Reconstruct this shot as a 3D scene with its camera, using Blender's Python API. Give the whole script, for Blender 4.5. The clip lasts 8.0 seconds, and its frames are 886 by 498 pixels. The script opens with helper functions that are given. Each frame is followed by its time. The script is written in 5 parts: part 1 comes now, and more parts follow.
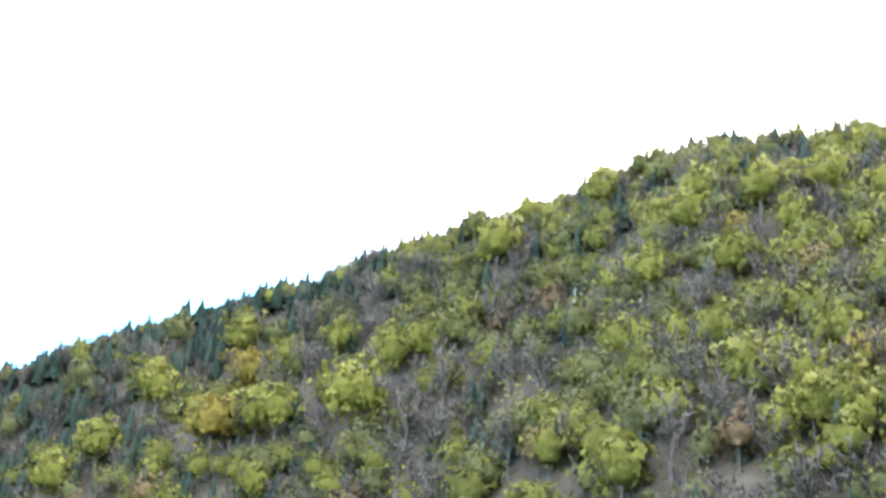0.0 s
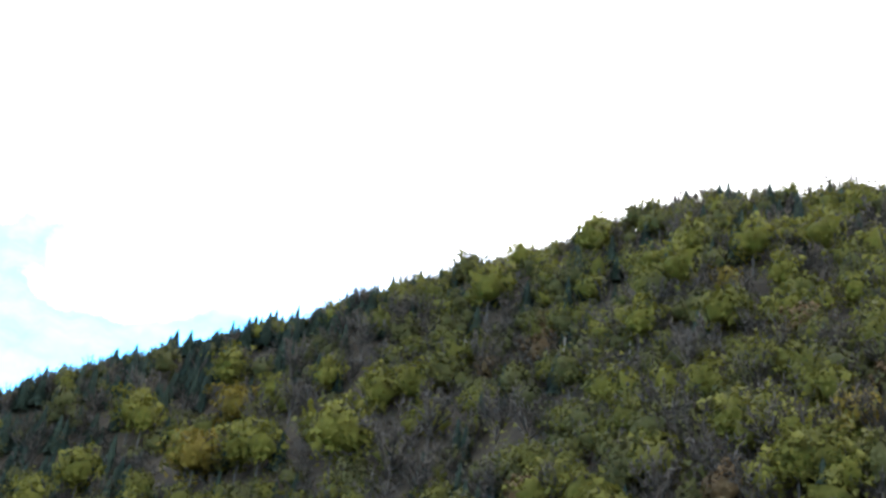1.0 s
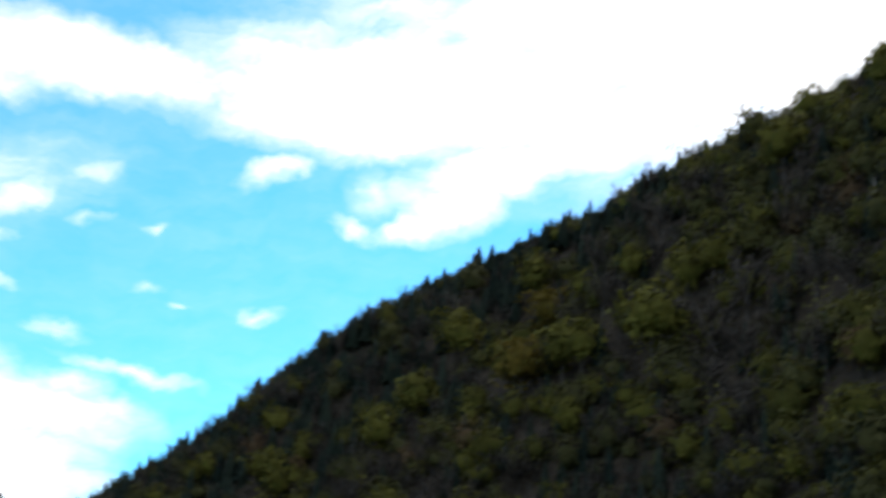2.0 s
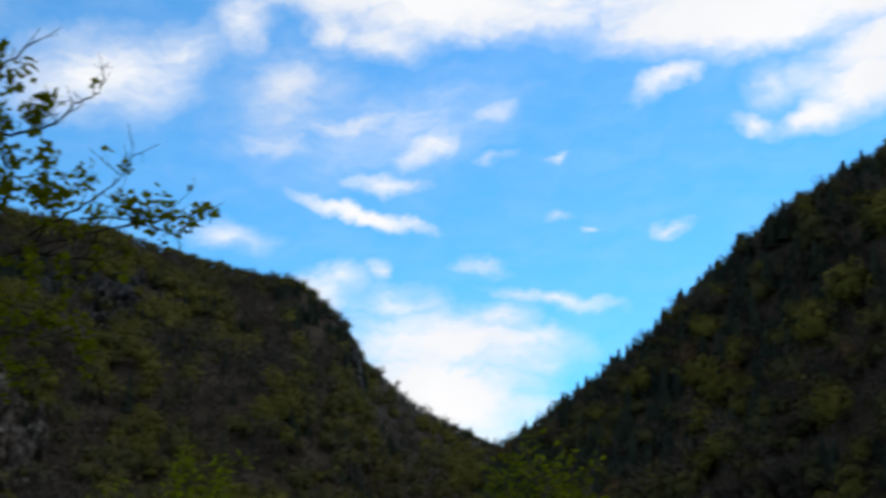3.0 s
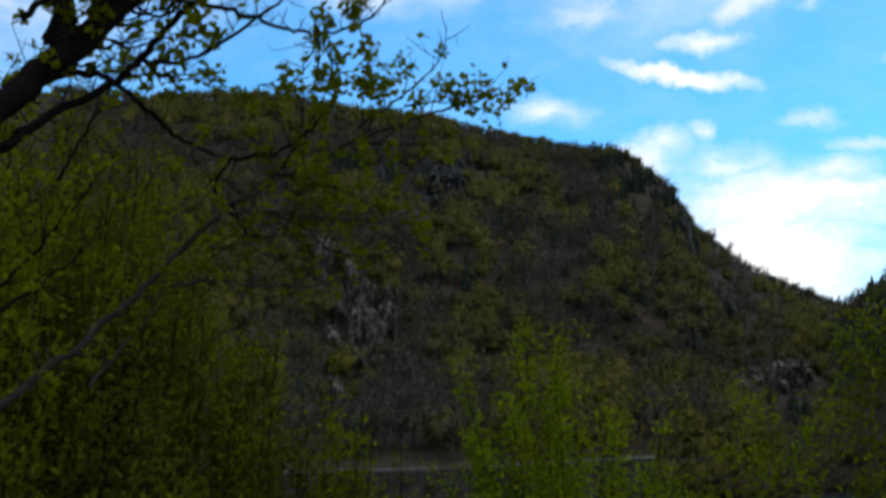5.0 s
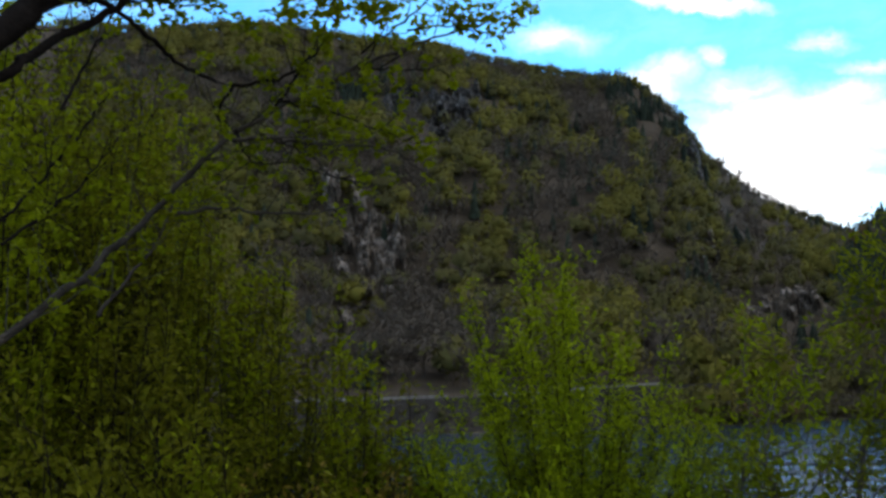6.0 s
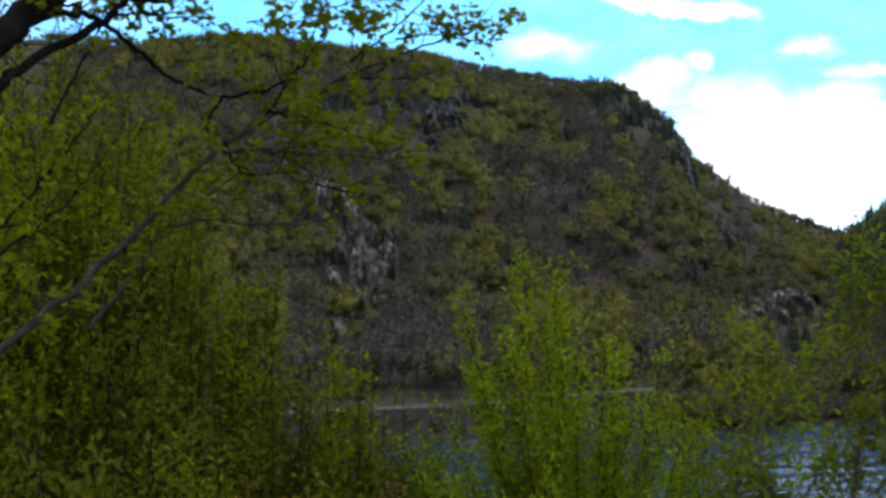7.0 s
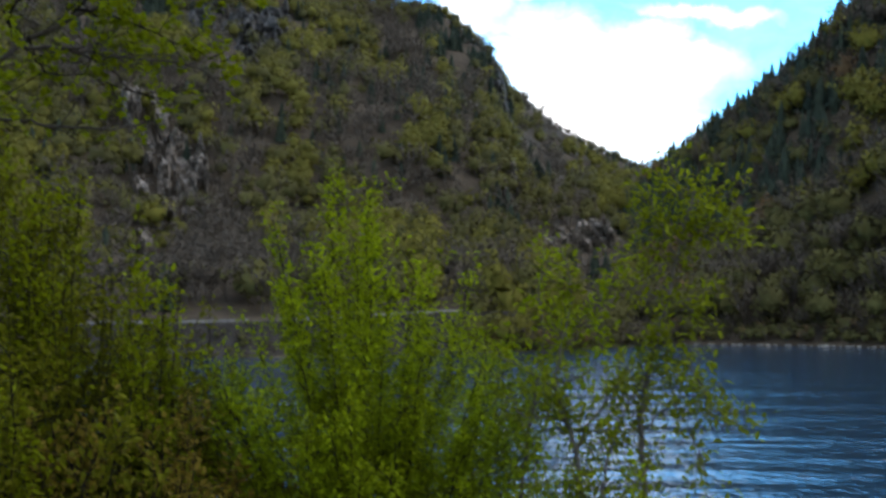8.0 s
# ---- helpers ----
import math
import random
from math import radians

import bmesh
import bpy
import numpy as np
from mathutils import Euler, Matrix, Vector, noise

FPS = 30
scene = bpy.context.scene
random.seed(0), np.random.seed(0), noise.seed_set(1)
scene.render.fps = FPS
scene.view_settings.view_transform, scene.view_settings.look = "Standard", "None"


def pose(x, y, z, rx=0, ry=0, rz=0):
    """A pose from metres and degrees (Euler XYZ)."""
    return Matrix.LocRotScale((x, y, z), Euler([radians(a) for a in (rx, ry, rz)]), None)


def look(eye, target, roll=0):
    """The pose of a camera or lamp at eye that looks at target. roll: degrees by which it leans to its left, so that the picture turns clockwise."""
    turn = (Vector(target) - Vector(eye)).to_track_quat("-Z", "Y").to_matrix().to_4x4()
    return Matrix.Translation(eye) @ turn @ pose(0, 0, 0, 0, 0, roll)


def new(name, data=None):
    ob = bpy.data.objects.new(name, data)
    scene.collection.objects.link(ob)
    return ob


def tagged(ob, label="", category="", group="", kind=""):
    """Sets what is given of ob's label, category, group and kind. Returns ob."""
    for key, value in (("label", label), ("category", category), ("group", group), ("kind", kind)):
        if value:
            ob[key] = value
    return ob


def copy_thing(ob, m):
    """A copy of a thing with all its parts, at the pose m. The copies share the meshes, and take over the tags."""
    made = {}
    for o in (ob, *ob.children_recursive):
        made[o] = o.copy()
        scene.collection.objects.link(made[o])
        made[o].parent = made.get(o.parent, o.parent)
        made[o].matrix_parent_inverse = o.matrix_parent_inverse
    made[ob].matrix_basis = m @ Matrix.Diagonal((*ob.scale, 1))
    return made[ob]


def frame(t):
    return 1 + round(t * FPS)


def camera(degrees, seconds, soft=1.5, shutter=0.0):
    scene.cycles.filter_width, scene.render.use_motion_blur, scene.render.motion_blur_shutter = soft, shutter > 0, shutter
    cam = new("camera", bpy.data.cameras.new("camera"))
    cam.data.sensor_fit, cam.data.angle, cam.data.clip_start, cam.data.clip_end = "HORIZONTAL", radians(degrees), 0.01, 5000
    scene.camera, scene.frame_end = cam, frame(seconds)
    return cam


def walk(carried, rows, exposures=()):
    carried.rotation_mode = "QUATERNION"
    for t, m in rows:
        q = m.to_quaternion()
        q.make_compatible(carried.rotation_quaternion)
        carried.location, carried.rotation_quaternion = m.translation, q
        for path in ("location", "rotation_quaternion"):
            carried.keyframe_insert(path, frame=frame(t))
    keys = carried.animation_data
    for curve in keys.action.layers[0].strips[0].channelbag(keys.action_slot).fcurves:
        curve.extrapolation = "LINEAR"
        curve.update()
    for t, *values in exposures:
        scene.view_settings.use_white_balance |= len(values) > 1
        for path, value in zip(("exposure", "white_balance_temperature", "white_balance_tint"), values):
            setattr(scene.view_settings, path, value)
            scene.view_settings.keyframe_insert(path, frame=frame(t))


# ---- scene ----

# ---------------------------------------------------------------- camera
EYE = Vector((0.0, 0.0, 12.0))      # 12 m above the river, on the near bank
cam = camera(42.0, 8.0, soft=3.0, shutter=0.3)

TURNS = (                            # seconds, yaw to the left, pitch up, roll
    (0, -43.23, 25.53, 5.11),
    (0.5, -42.79, 28.23, 6.71),
    (1, -43.39, 27.71, 7.51),
    (1.2, -42.62, 26.43, 8.20),
    (2.3, -21.25, 19.55, 0.51),
    (2.5, -17.02, 18.15, 0.68),
    (3, -7.22, 16.66, 0.45),
    (3.5, 2.63, 15.17, 1.33),
    (4, 7.85, 13.28, 0.40),
    (4.5, 6.95, 12.48, -0.47),
    (5, 9.21, 10.21, -0.34),
    (5.2, 9.43, 8.16, -0.32),
    (6.3, 9.81, 6.70, -1.24),
    (6.5, 9.81, 6.67, -1.54),
    (7, 9.24, 7.17, -1.80),
    (7.5, 3.89, 5.34, -1.63),
    (8, 0.00, 3.00, 0.00),
)


def aimed(t, yaw, pitch, roll):
    """The camera sinks and drifts a few centimetres while it turns down to the river."""
    k = float(np.interp(t, (0, 4.5, 5.0, 6.3, 8), (0, 0, 0.3, 1, 1)))
    eye = EYE + Vector((0.025, 0.0, -0.037)) * k
    a, b = radians(yaw), radians(pitch)
    ahead = Vector((-math.sin(a) * math.cos(b), math.cos(a) * math.cos(b), math.sin(b)))
    return look(eye, eye + ahead, roll)


EXPOSURES = ((0.0, 4.25), (0.5, 3.85), (1.0, 2.6), (1.2, 1.9), (2.3, 0.6), (3.0, 0.15), (3.5, -0.02), (4.0, 0.05), (4.5, 0.2), (5.2, 0.5), (6.3, 1.2), (6.5, 1.28), (8.0, 1.66))
walk(cam, [(t, aimed(t, yaw, pitch, roll)) for t, yaw, pitch, roll in TURNS], EXPOSURES)

# ---------------------------------------------------------------- sky and sun
SUN_AZ, SUN_EL = -62.0, 50.0         # degrees to the left of +y, and up

# clouds: azimuth to the left, elevation, half length, half height, tilt, density
WISPS = (
    (-5.2, 22.4, 5.84, 2.09, -16, 0.32), (0.8, 23.1, 3.84, 3.02, 0, 0.32),
    (-3.0, 18.4, 3.13, 0.45, 13, 1.15), (-4.0, 19.8, 2.01, 0.47, 6, 0.8), (-6.5, 21.7, 2.29, 0.78, -28, 0.75), (-10.1, 23.6, 1.33, 0.55, -10, 0.5),
    (1.3, 23.8, 1.97, 1.69, 0, 0.55), (1.6, 21.6, 1.76, 0.71, 4, 0.6), (-3.0, 22.7, 2.16, 0.50, -20, 0.55), (-6.0, 23.5, 1.94, 0.39, -8, 0.35),
    (-9.8, 21.0, 0.84, 0.31, -14, 0.45), (-13.3, 21.0, 0.78, 0.22, -4, 0.4), (-14.9, 17.6, 0.55, 0.17, 0, 0.4), (-19.0, 17.5, 1.04, 0.35, -5, 0.6),
    (-9.2, 15.7, 1.23, 0.34, 10, 0.4), (-12.9, 14.2, 3.20, 0.36, 8, 0.6),
)
LOW_CLOUDS = (
    (-7.7, 11.9, 5.58, 1.73, 2, 1.05), (-1.9, 15.2, 1.34, 0.84, -6, 0.65), (-4.0, 15.5, 0.62, 0.50, 0, 0.5), (-10.2, 13.3, 1.73, 0.73, -4, 0.75),
    (-6.9, 9.4, 5.27, 2.49, 4, 1.3), (-0.9, 14.3, 1.53, 1.25, 10, 0.75), (-4.8, 13.9, 2.52, 0.84, 0, 0.6), (-12.3, 12.5, 2.22, 0.67, 14, 0.6),
    (4.0, 16.9, 2.09, 0.67, 3, 0.5), (-9.2, 16.0, 1.06, 0.37, 4, 0.4), (-13.1, 18.2, 0.77, 0.26, 0, 0.35),
)
HIGH_CLOUDS = (
    (-7.6, 28.7, 10.85, 1.57, 3, 1.1), (-1.1, 27.5, 1.19, 1.63, -20, 0.7), (-19.1, 24.7, 1.67, 0.67, -27, 0.8), (-22.8, 27.3, 7.03, 1.72, 2, 1.4),
    (-23.5, 22.1, 1.11, 0.58, 24, 0.8), (-26.6, 22.4, 1.60, 0.88, -22, 1.05), (-29.0, 23.5, 2.77, 1.46, -16, 1.3), (-24.4, 23.9, 1.15, 1.15, -30, 0.5),
    (3.7, 27.3, 1.33, 1.60, 20, 0.6), (10.8, 24.0, 4.35, 2.17, -9, 0.8), (7.0, 25.3, 2.46, 1.36, -21, 0.6), (1.2, 24.1, 2.06, 2.34, 9, 0.55),
    (-3.7, 26.8, 2.97, 0.97, 3, 0.7),
)
CLOUD_BANKS = (
    (-31.3, 25.3, 5.32, 1.54, -15, 1.2),
    (-28.0, 29.0, 11.44, 2.72, 3, 1.5), (-37.0, 27.4, 5.53, 1.98, -7, 1.35), (-6.2, 28.3, 6.33, 1.58, 3, 1), (-2.0, 22.4, 2.86, 0.52, -9, 0.5),
    (-45.8, 37.8, 16.98, 8.21, -2, 1.7), (44.0, 30.0, 20.0, 12.0, 0, 0.9), (-56.0, 36.0, 26.0, 12.0, 0, 1.6),
)


def build_sky():
    world = bpy.data.worlds.new("sky")
    scene.world = world
    world.use_nodes = True
    nt = world.node_tree
    nt.nodes.clear()
    link = nt.links.new

    def math_node(op, a, b=None, c=None):
        n = nt.nodes.new("ShaderNodeMath")
        n.operation = op
        for i, v in enumerate((a, b, c)):
            if v is None:
                continue
            if isinstance(v, (int, float)):
                n.inputs[i].default_value = v
            else:
                link(v, n.inputs[i])
        return n.outputs[0]

    co = nt.nodes.new("ShaderNodeTexCoord").outputs["Generated"]
    sep = nt.nodes.new("ShaderNodeSeparateXYZ")
    link(co, sep.inputs[0])
    x, y, z = sep.outputs
    az = math_node("DEGREES", math_node("ARCTAN2", math_node("MULTIPLY", x, -1.0), y))
    el = math_node("DEGREES", math_node("ARCSINE", z))

    def noise_of(scale, detail, rough=0.55):
        n = nt.nodes.new("ShaderNodeTexNoise")
        n.inputs["Scale"].default_value, n.inputs["Detail"].default_value, n.inputs["Roughness"].default_value = scale, detail, rough
        link(co, n.inputs["Vector"])
        return n
    broad = noise_of(26.0, 4.0, 0.6)
    sp = nt.nodes.new("ShaderNodeSeparateColor")
    link(broad.outputs["Color"], sp.inputs[0])
    az_w = math_node("ADD", az, math_node("MULTIPLY", math_node("SUBTRACT", sp.outputs[0], 0.5), 3.0))
    el_w = math_node("ADD", el, math_node("MULTIPLY", math_node("SUBTRACT", sp.outputs[1], 0.5), 1.9))
    # combed streaks, longer than they are high
    comb = nt.nodes.new("ShaderNodeCombineXYZ")
    link(math_node("ADD", math_node("MULTIPLY", az_w, 0.42), math_node("MULTIPLY", el_w, 0.30)), comb.inputs[0])
    link(el_w, comb.inputs[1])
    fine = nt.nodes.new("ShaderNodeTexNoise")
    fine.inputs["Scale"].default_value, fine.inputs["Detail"].default_value, fine.inputs["Roughness"].default_value = 0.75, 7.0, 0.62
    link(comb.outputs[0], fine.inputs["Vector"])
    grain = math_node("MULTIPLY", math_node("SUBTRACT", fine.outputs["Fac"], 0.5), 1.7)
    cover = None
    for a, e, half, tall, tilt, dense in WISPS + LOW_CLOUDS + HIGH_CLOUDS + CLOUD_BANKS:
        c, s = math.cos(radians(tilt)), math.sin(radians(tilt))
        k = math.cos(radians(e))
        u = math_node("MULTIPLY", math_node("SUBTRACT", az_w, a), -k)
        v = math_node("SUBTRACT", el_w, e)
        along = math_node("ADD", math_node("MULTIPLY", u, c / half), math_node("MULTIPLY", v, -s / half))
        across = math_node("ADD", math_node("MULTIPLY", u, s / tall), math_node("MULTIPLY", v, c / tall))
        d = math_node("SQRT", math_node("ADD", math_node("MULTIPLY", along, along), math_node("MULTIPLY", across, across)))
        one = math_node("MULTIPLY", math_node("SUBTRACT", 1.35, d), dense)
        cover = one if cover is None else math_node("MAXIMUM", cover, one)
    # broken cloud over the rest of the sky, mostly out of view, away from the open blue over the gap
    rest = math_node("SUBTRACT", noise_of(3.0, 6.0).outputs["Fac"], 0.36)
    away = nt.nodes.new("ShaderNodeMapRange")
    away.inputs["From Min"].default_value, away.inputs["From Max"].default_value = 34.0, 58.0
    link(el, away.inputs["Value"])
    side = nt.nodes.new("ShaderNodeMapRange")
    side.inputs["From Min"].default_value, side.inputs["From Max"].default_value = 46.0, 75.0
    link(math_node("ABSOLUTE", math_node("ADD", az, 10.0)), side.inputs["Value"])
    beyond = math_node("MAXIMUM", away.outputs[0], side.outputs[0])
    cover = math_node("MAXIMUM", cover, math_node("MULTIPLY", math_node("MULTIPLY", rest, 6.0), beyond))
    cover = math_node("ADD", cover, math_node("MULTIPLY", grain, math_node("MINIMUM", math_node("MAXIMUM", math_node("ADD", cover, 0.22), 0.0), 1.0)))
    ramp = nt.nodes.new("ShaderNodeMapRange")
    ramp.interpolation_type = "SMOOTHSTEP"
    ramp.inputs["From Min"].default_value, ramp.inputs["From Max"].default_value = -0.25, 1.25
    link(cover, ramp.inputs["Value"])

    sky = nt.nodes.new("ShaderNodeTexSky")
    sky.sky_type, sky.sun_disc = "NISHITA", False
    sky.sun_elevation, sky.sun_rotation = radians(SUN_EL), radians(-SUN_AZ)
    sky.air_density, sky.dust_density, sky.ozone_density = 1.0, 0.1, 6.0
    clear = nt.nodes.new("ShaderNodeBackground")
    clear.inputs["Strength"].default_value = 0.15
    deep = nt.nodes.new("ShaderNodeMix")
    deep.data_type, deep.blend_type = "RGBA", "MULTIPLY"
    deep.inputs[0].default_value, deep.inputs[7].default_value = 1.0, (0.33, 1.0, 1.18, 1)
    link(sky.outputs[0], deep.inputs[6])
    link(deep.outputs[2], clear.inputs["Color"])
    cloud = nt.nodes.new("ShaderNodeBackground")
    shade = nt.nodes.new("ShaderNodeMix")
    shade.data_type = "RGBA"
    shade.inputs[6].default_value, shade.inputs[7].default_value = (1.0, 0.99, 0.97, 1), (0.70, 0.72, 0.78, 1)
    link(noise_of(7.0, 3.0).outputs["Fac"], shade.inputs[0])
    # grey put into the unseen cloud, to cut the skylight on the slopes
    dimmed = nt.nodes.new("ShaderNodeMix")
    dimmed.data_type = "RGBA"
    dimmed.inputs[7].default_value = (0.50, 0.50, 0.50, 1)
    link(beyond, dimmed.inputs[0])
    link(shade.outputs[2], dimmed.inputs[6])
    link(dimmed.outputs[2], cloud.inputs["Color"])
    cloud.inputs["Strength"].default_value = 1.0
    mix = nt.nodes.new("ShaderNodeMixShader")
    link(ramp.outputs[0], mix.inputs[0])
    link(clear.outputs[0], mix.inputs[1])
    link(cloud.outputs[0], mix.inputs[2])
    out = nt.nodes.new("ShaderNodeOutputWorld")
    link(mix.outputs[0], out.inputs["Surface"])


build_sky()
sun = new("sun", bpy.data.lights.new("sun", "SUN"))
sun.data.energy, sun.data.angle, sun.data.color = 0.55, radians(14), (1.0, 0.92, 0.78)
sa, se = radians(SUN_AZ), radians(SUN_EL)
sun.matrix_world = look((-300 * math.sin(sa) * math.cos(se), 300 * math.cos(sa) * math.cos(se), 300 * math.sin(se)), (0, 0, 0))


# ---------------------------------------------------------------- materials
def material(name, base, rough=0.8, vary=0.25, scale=1.0, bump=0.0, spec=0.3, glow_through=0.0, island=0.0, tint=None, fine=6.0):
    """A procedural surface: base colour with broad and fine variation, and relief. tint: the colour at the other end of the tint attribute."""
    m = bpy.data.materials.new(name)
    m.use_nodes = True
    nt = m.node_tree
    link = nt.links.new
    p = nt.nodes["Principled BSDF"]
    p.inputs["Roughness"].default_value, p.inputs["Specular IOR Level"].default_value = rough, spec
    geo = nt.nodes.new("ShaderNodeNewGeometry")

    def noise_at(s, detail):
        n = nt.nodes.new("ShaderNodeTexNoise")
        n.inputs["Scale"].default_value, n.inputs["Detail"].default_value = s, detail
        link(geo.outputs["Position"], n.inputs["Vector"])
        return n.outputs["Fac"]

    def mixed(kind, fac, a, b):
        n = nt.nodes.new("ShaderNodeMix")
        n.data_type, n.blend_type = "RGBA", kind
        for socket, v in zip((n.inputs[0], n.inputs[6], n.inputs[7]), (fac, a, b)):
            if isinstance(v, (int, float)):
                socket.default_value = v
            elif isinstance(v, tuple):
                socket.default_value = (*v, 1)
            else:
                link(v, socket)
        return n.outputs[2]

    def spread(value, low, high):
        n = nt.nodes.new("ShaderNodeMapRange")
        n.inputs["From Min"].default_value, n.inputs["From Max"].default_value = 0.3, 0.7
        n.inputs["To Min"].default_value, n.inputs["To Max"].default_value = low, high
        link(value, n.inputs["Value"])
        return n.outputs[0]

    colour = tuple(base)
    if tint:
        at = nt.nodes.new("ShaderNodeAttribute")
        at.attribute_name = "tint"
        colour = mixed("MIX", at.outputs["Fac"], tuple(base), tuple(tint))
    wide, grain = noise_at(scale, 4.0), noise_at(scale * fine, 5.0)
    grey = nt.nodes.new("ShaderNodeMath")
    grey.operation = "MULTIPLY"
    link(spread(wide, 1 - vary, 1 + vary), grey.inputs[0])
    link(spread(grain, 1 - vary * 0.7, 1 + vary * 0.7), grey.inputs[1])
    level = grey.outputs[0]
    if island:
        i = nt.nodes.new("ShaderNodeMath")
        i.operation = "MULTIPLY_ADD"
        link(geo.outputs["Random Per Island"], i.inputs[0])
        i.inputs[1].default_value, i.inputs[2].default_value = 2 * island, 1 - island
        j = nt.nodes.new("ShaderNodeMath")
        j.operation = "MULTIPLY"
        link(level, j.inputs[0])
        link(i.outputs[0], j.inputs[1])
        level = j.outputs[0]
    comb = nt.nodes.new("ShaderNodeCombineColor")
    for s in comb.inputs[:3]:
        link(level, s)
    colour = mixed("MULTIPLY", 1.0, colour, comb.outputs[0])
    link(colour, p.inputs["Base Color"])
    if bump:
        b = nt.nodes.new("ShaderNodeBump")
        b.inputs["Strength"].default_value, b.inputs["Distance"].default_value = 0.8, bump
        link(grain, b.inputs["Height"])
        link(b.outputs[0], p.inputs["Normal"])
    if glow_through:
        t = nt.nodes.new("ShaderNodeBsdfTranslucent")
        link(colour, t.inputs["Color"])
        ms = nt.nodes.new("ShaderNodeMixShader")
        ms.inputs[0].default_value = glow_through
        link(p.outputs[0], ms.inputs[1])
        link(t.outputs[0], ms.inputs[2])
        link(ms.outputs[0], nt.nodes["Material Output"].inputs["Surface"])
    return m


SOIL = material("forest_floor", (0.045, 0.036, 0.026), 0.95, 0.4, 0.05, 0.4, spec=0.1)
BANK = material("bank_soil", (0.060, 0.052, 0.032), 0.95, 0.4, 0.4, 0.05, spec=0.1)
ROCK = material("grey_rock", (0.125, 0.110, 0.096), 0.9, 0.7, 0.22, 0.8, fine=4.0, spec=0.08)
DARK_ROCK = material("dark_rock", (0.068, 0.067, 0.068), 0.9, 0.9, 0.22, 0.8, fine=4.0, spec=0.08)
RUBBLE = material("dark_rubble", (0.034, 0.031, 0.028), 0.95, 0.45, 0.3, 0.3, spec=0.1)
PALE_STONE = material("pale_stone", (0.19, 0.175, 0.15), 0.9, 0.45, 0.15, 0.1)
CONCRETE = material("concrete", (0.19, 0.182, 0.17), 0.85, 0.45, 0.12, 0.02)
ASPHALT = material("asphalt", (0.06, 0.06, 0.06), 0.9, 0.3, 0.3, 0.02)
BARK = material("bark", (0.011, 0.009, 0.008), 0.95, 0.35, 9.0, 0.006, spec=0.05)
GREY_BARK = material("grey_limb_bark", (0.045, 0.040, 0.034), 0.9, 0.35, 9.0, 0.006, spec=0.05)
PALE_BARK = material("pale_bark", (0.30, 0.28, 0.25), 0.85, 0.35, 7.0, 0.004)
STEM_BARK = material("grey_stem_bark", (0.075, 0.066, 0.054), 0.85, 0.35, 7.0, 0.004)
HILL_BARK = material("hill_bark", (0.085, 0.074, 0.064), 0.9, 0.3, 0.8)
SPRING = material("spring_foliage", (0.088, 0.086, 0.023), 0.85, 0.12, 0.12, spec=0.05, glow_through=0.35, island=0.06, tint=(0.138, 0.133, 0.028))
OLIVE = material("olive_foliage", (0.064, 0.064, 0.027), 0.85, 0.12, 0.12, spec=0.05, glow_through=0.3, island=0.05, tint=(0.092, 0.090, 0.032))
BARE = material("bare_twigs", (0.084, 0.076, 0.065), 0.9, 0.12, 0.12, spec=0.04, glow_through=0.3, island=0.1, tint=(0.106, 0.096, 0.082))
RUST = material("budding_rust_foliage", (0.088, 0.060, 0.033), 0.85, 0.15, 0.12, spec=0.05, glow_through=0.2, island=0.08, tint=(0.115, 0.077, 0.038))
NEEDLES = material("conifer_needles", (0.024, 0.036, 0.029), 0.85, 0.2, 0.12, spec=0.06, glow_through=0.15, island=0.1, tint=(0.040, 0.054, 0.038))
GOLD = material("golden_foliage", (0.125, 0.098, 0.020), 0.85, 0.12, 0.12, spec=0.05, glow_through=0.35, island=0.08, tint=(0.165, 0.125, 0.026))
LEAF = material("maple_leaf", (0.132, 0.160, 0.004), 0.7, 0.2, 3.0, spec=0.04, glow_through=0.5, island=0.35)
BUSH_LEAF = material("bush_leaf", (0.165, 0.214, 0.005), 0.65, 0.2, 3.0, spec=0.04, glow_through=0.5, island=0.35)
SAPLING_LEAF = material("sapling_leaf", (0.135, 0.160, 0.006), 0.7, 0.2, 3.0, spec=0.05, glow_through=0.4, island=0.4)
OLIVE_LEAF = material("olive_leaf", (0.093, 0.098, 0.006), 0.7, 0.25, 2.0, spec=0.04, glow_through=0.46, island=0.35)
RUSSET_LEAF = material("russet_leaf", (0.118, 0.090, 0.012), 0.7, 0.25, 2.0, spec=0.05, glow_through=0.4, island=0.4)


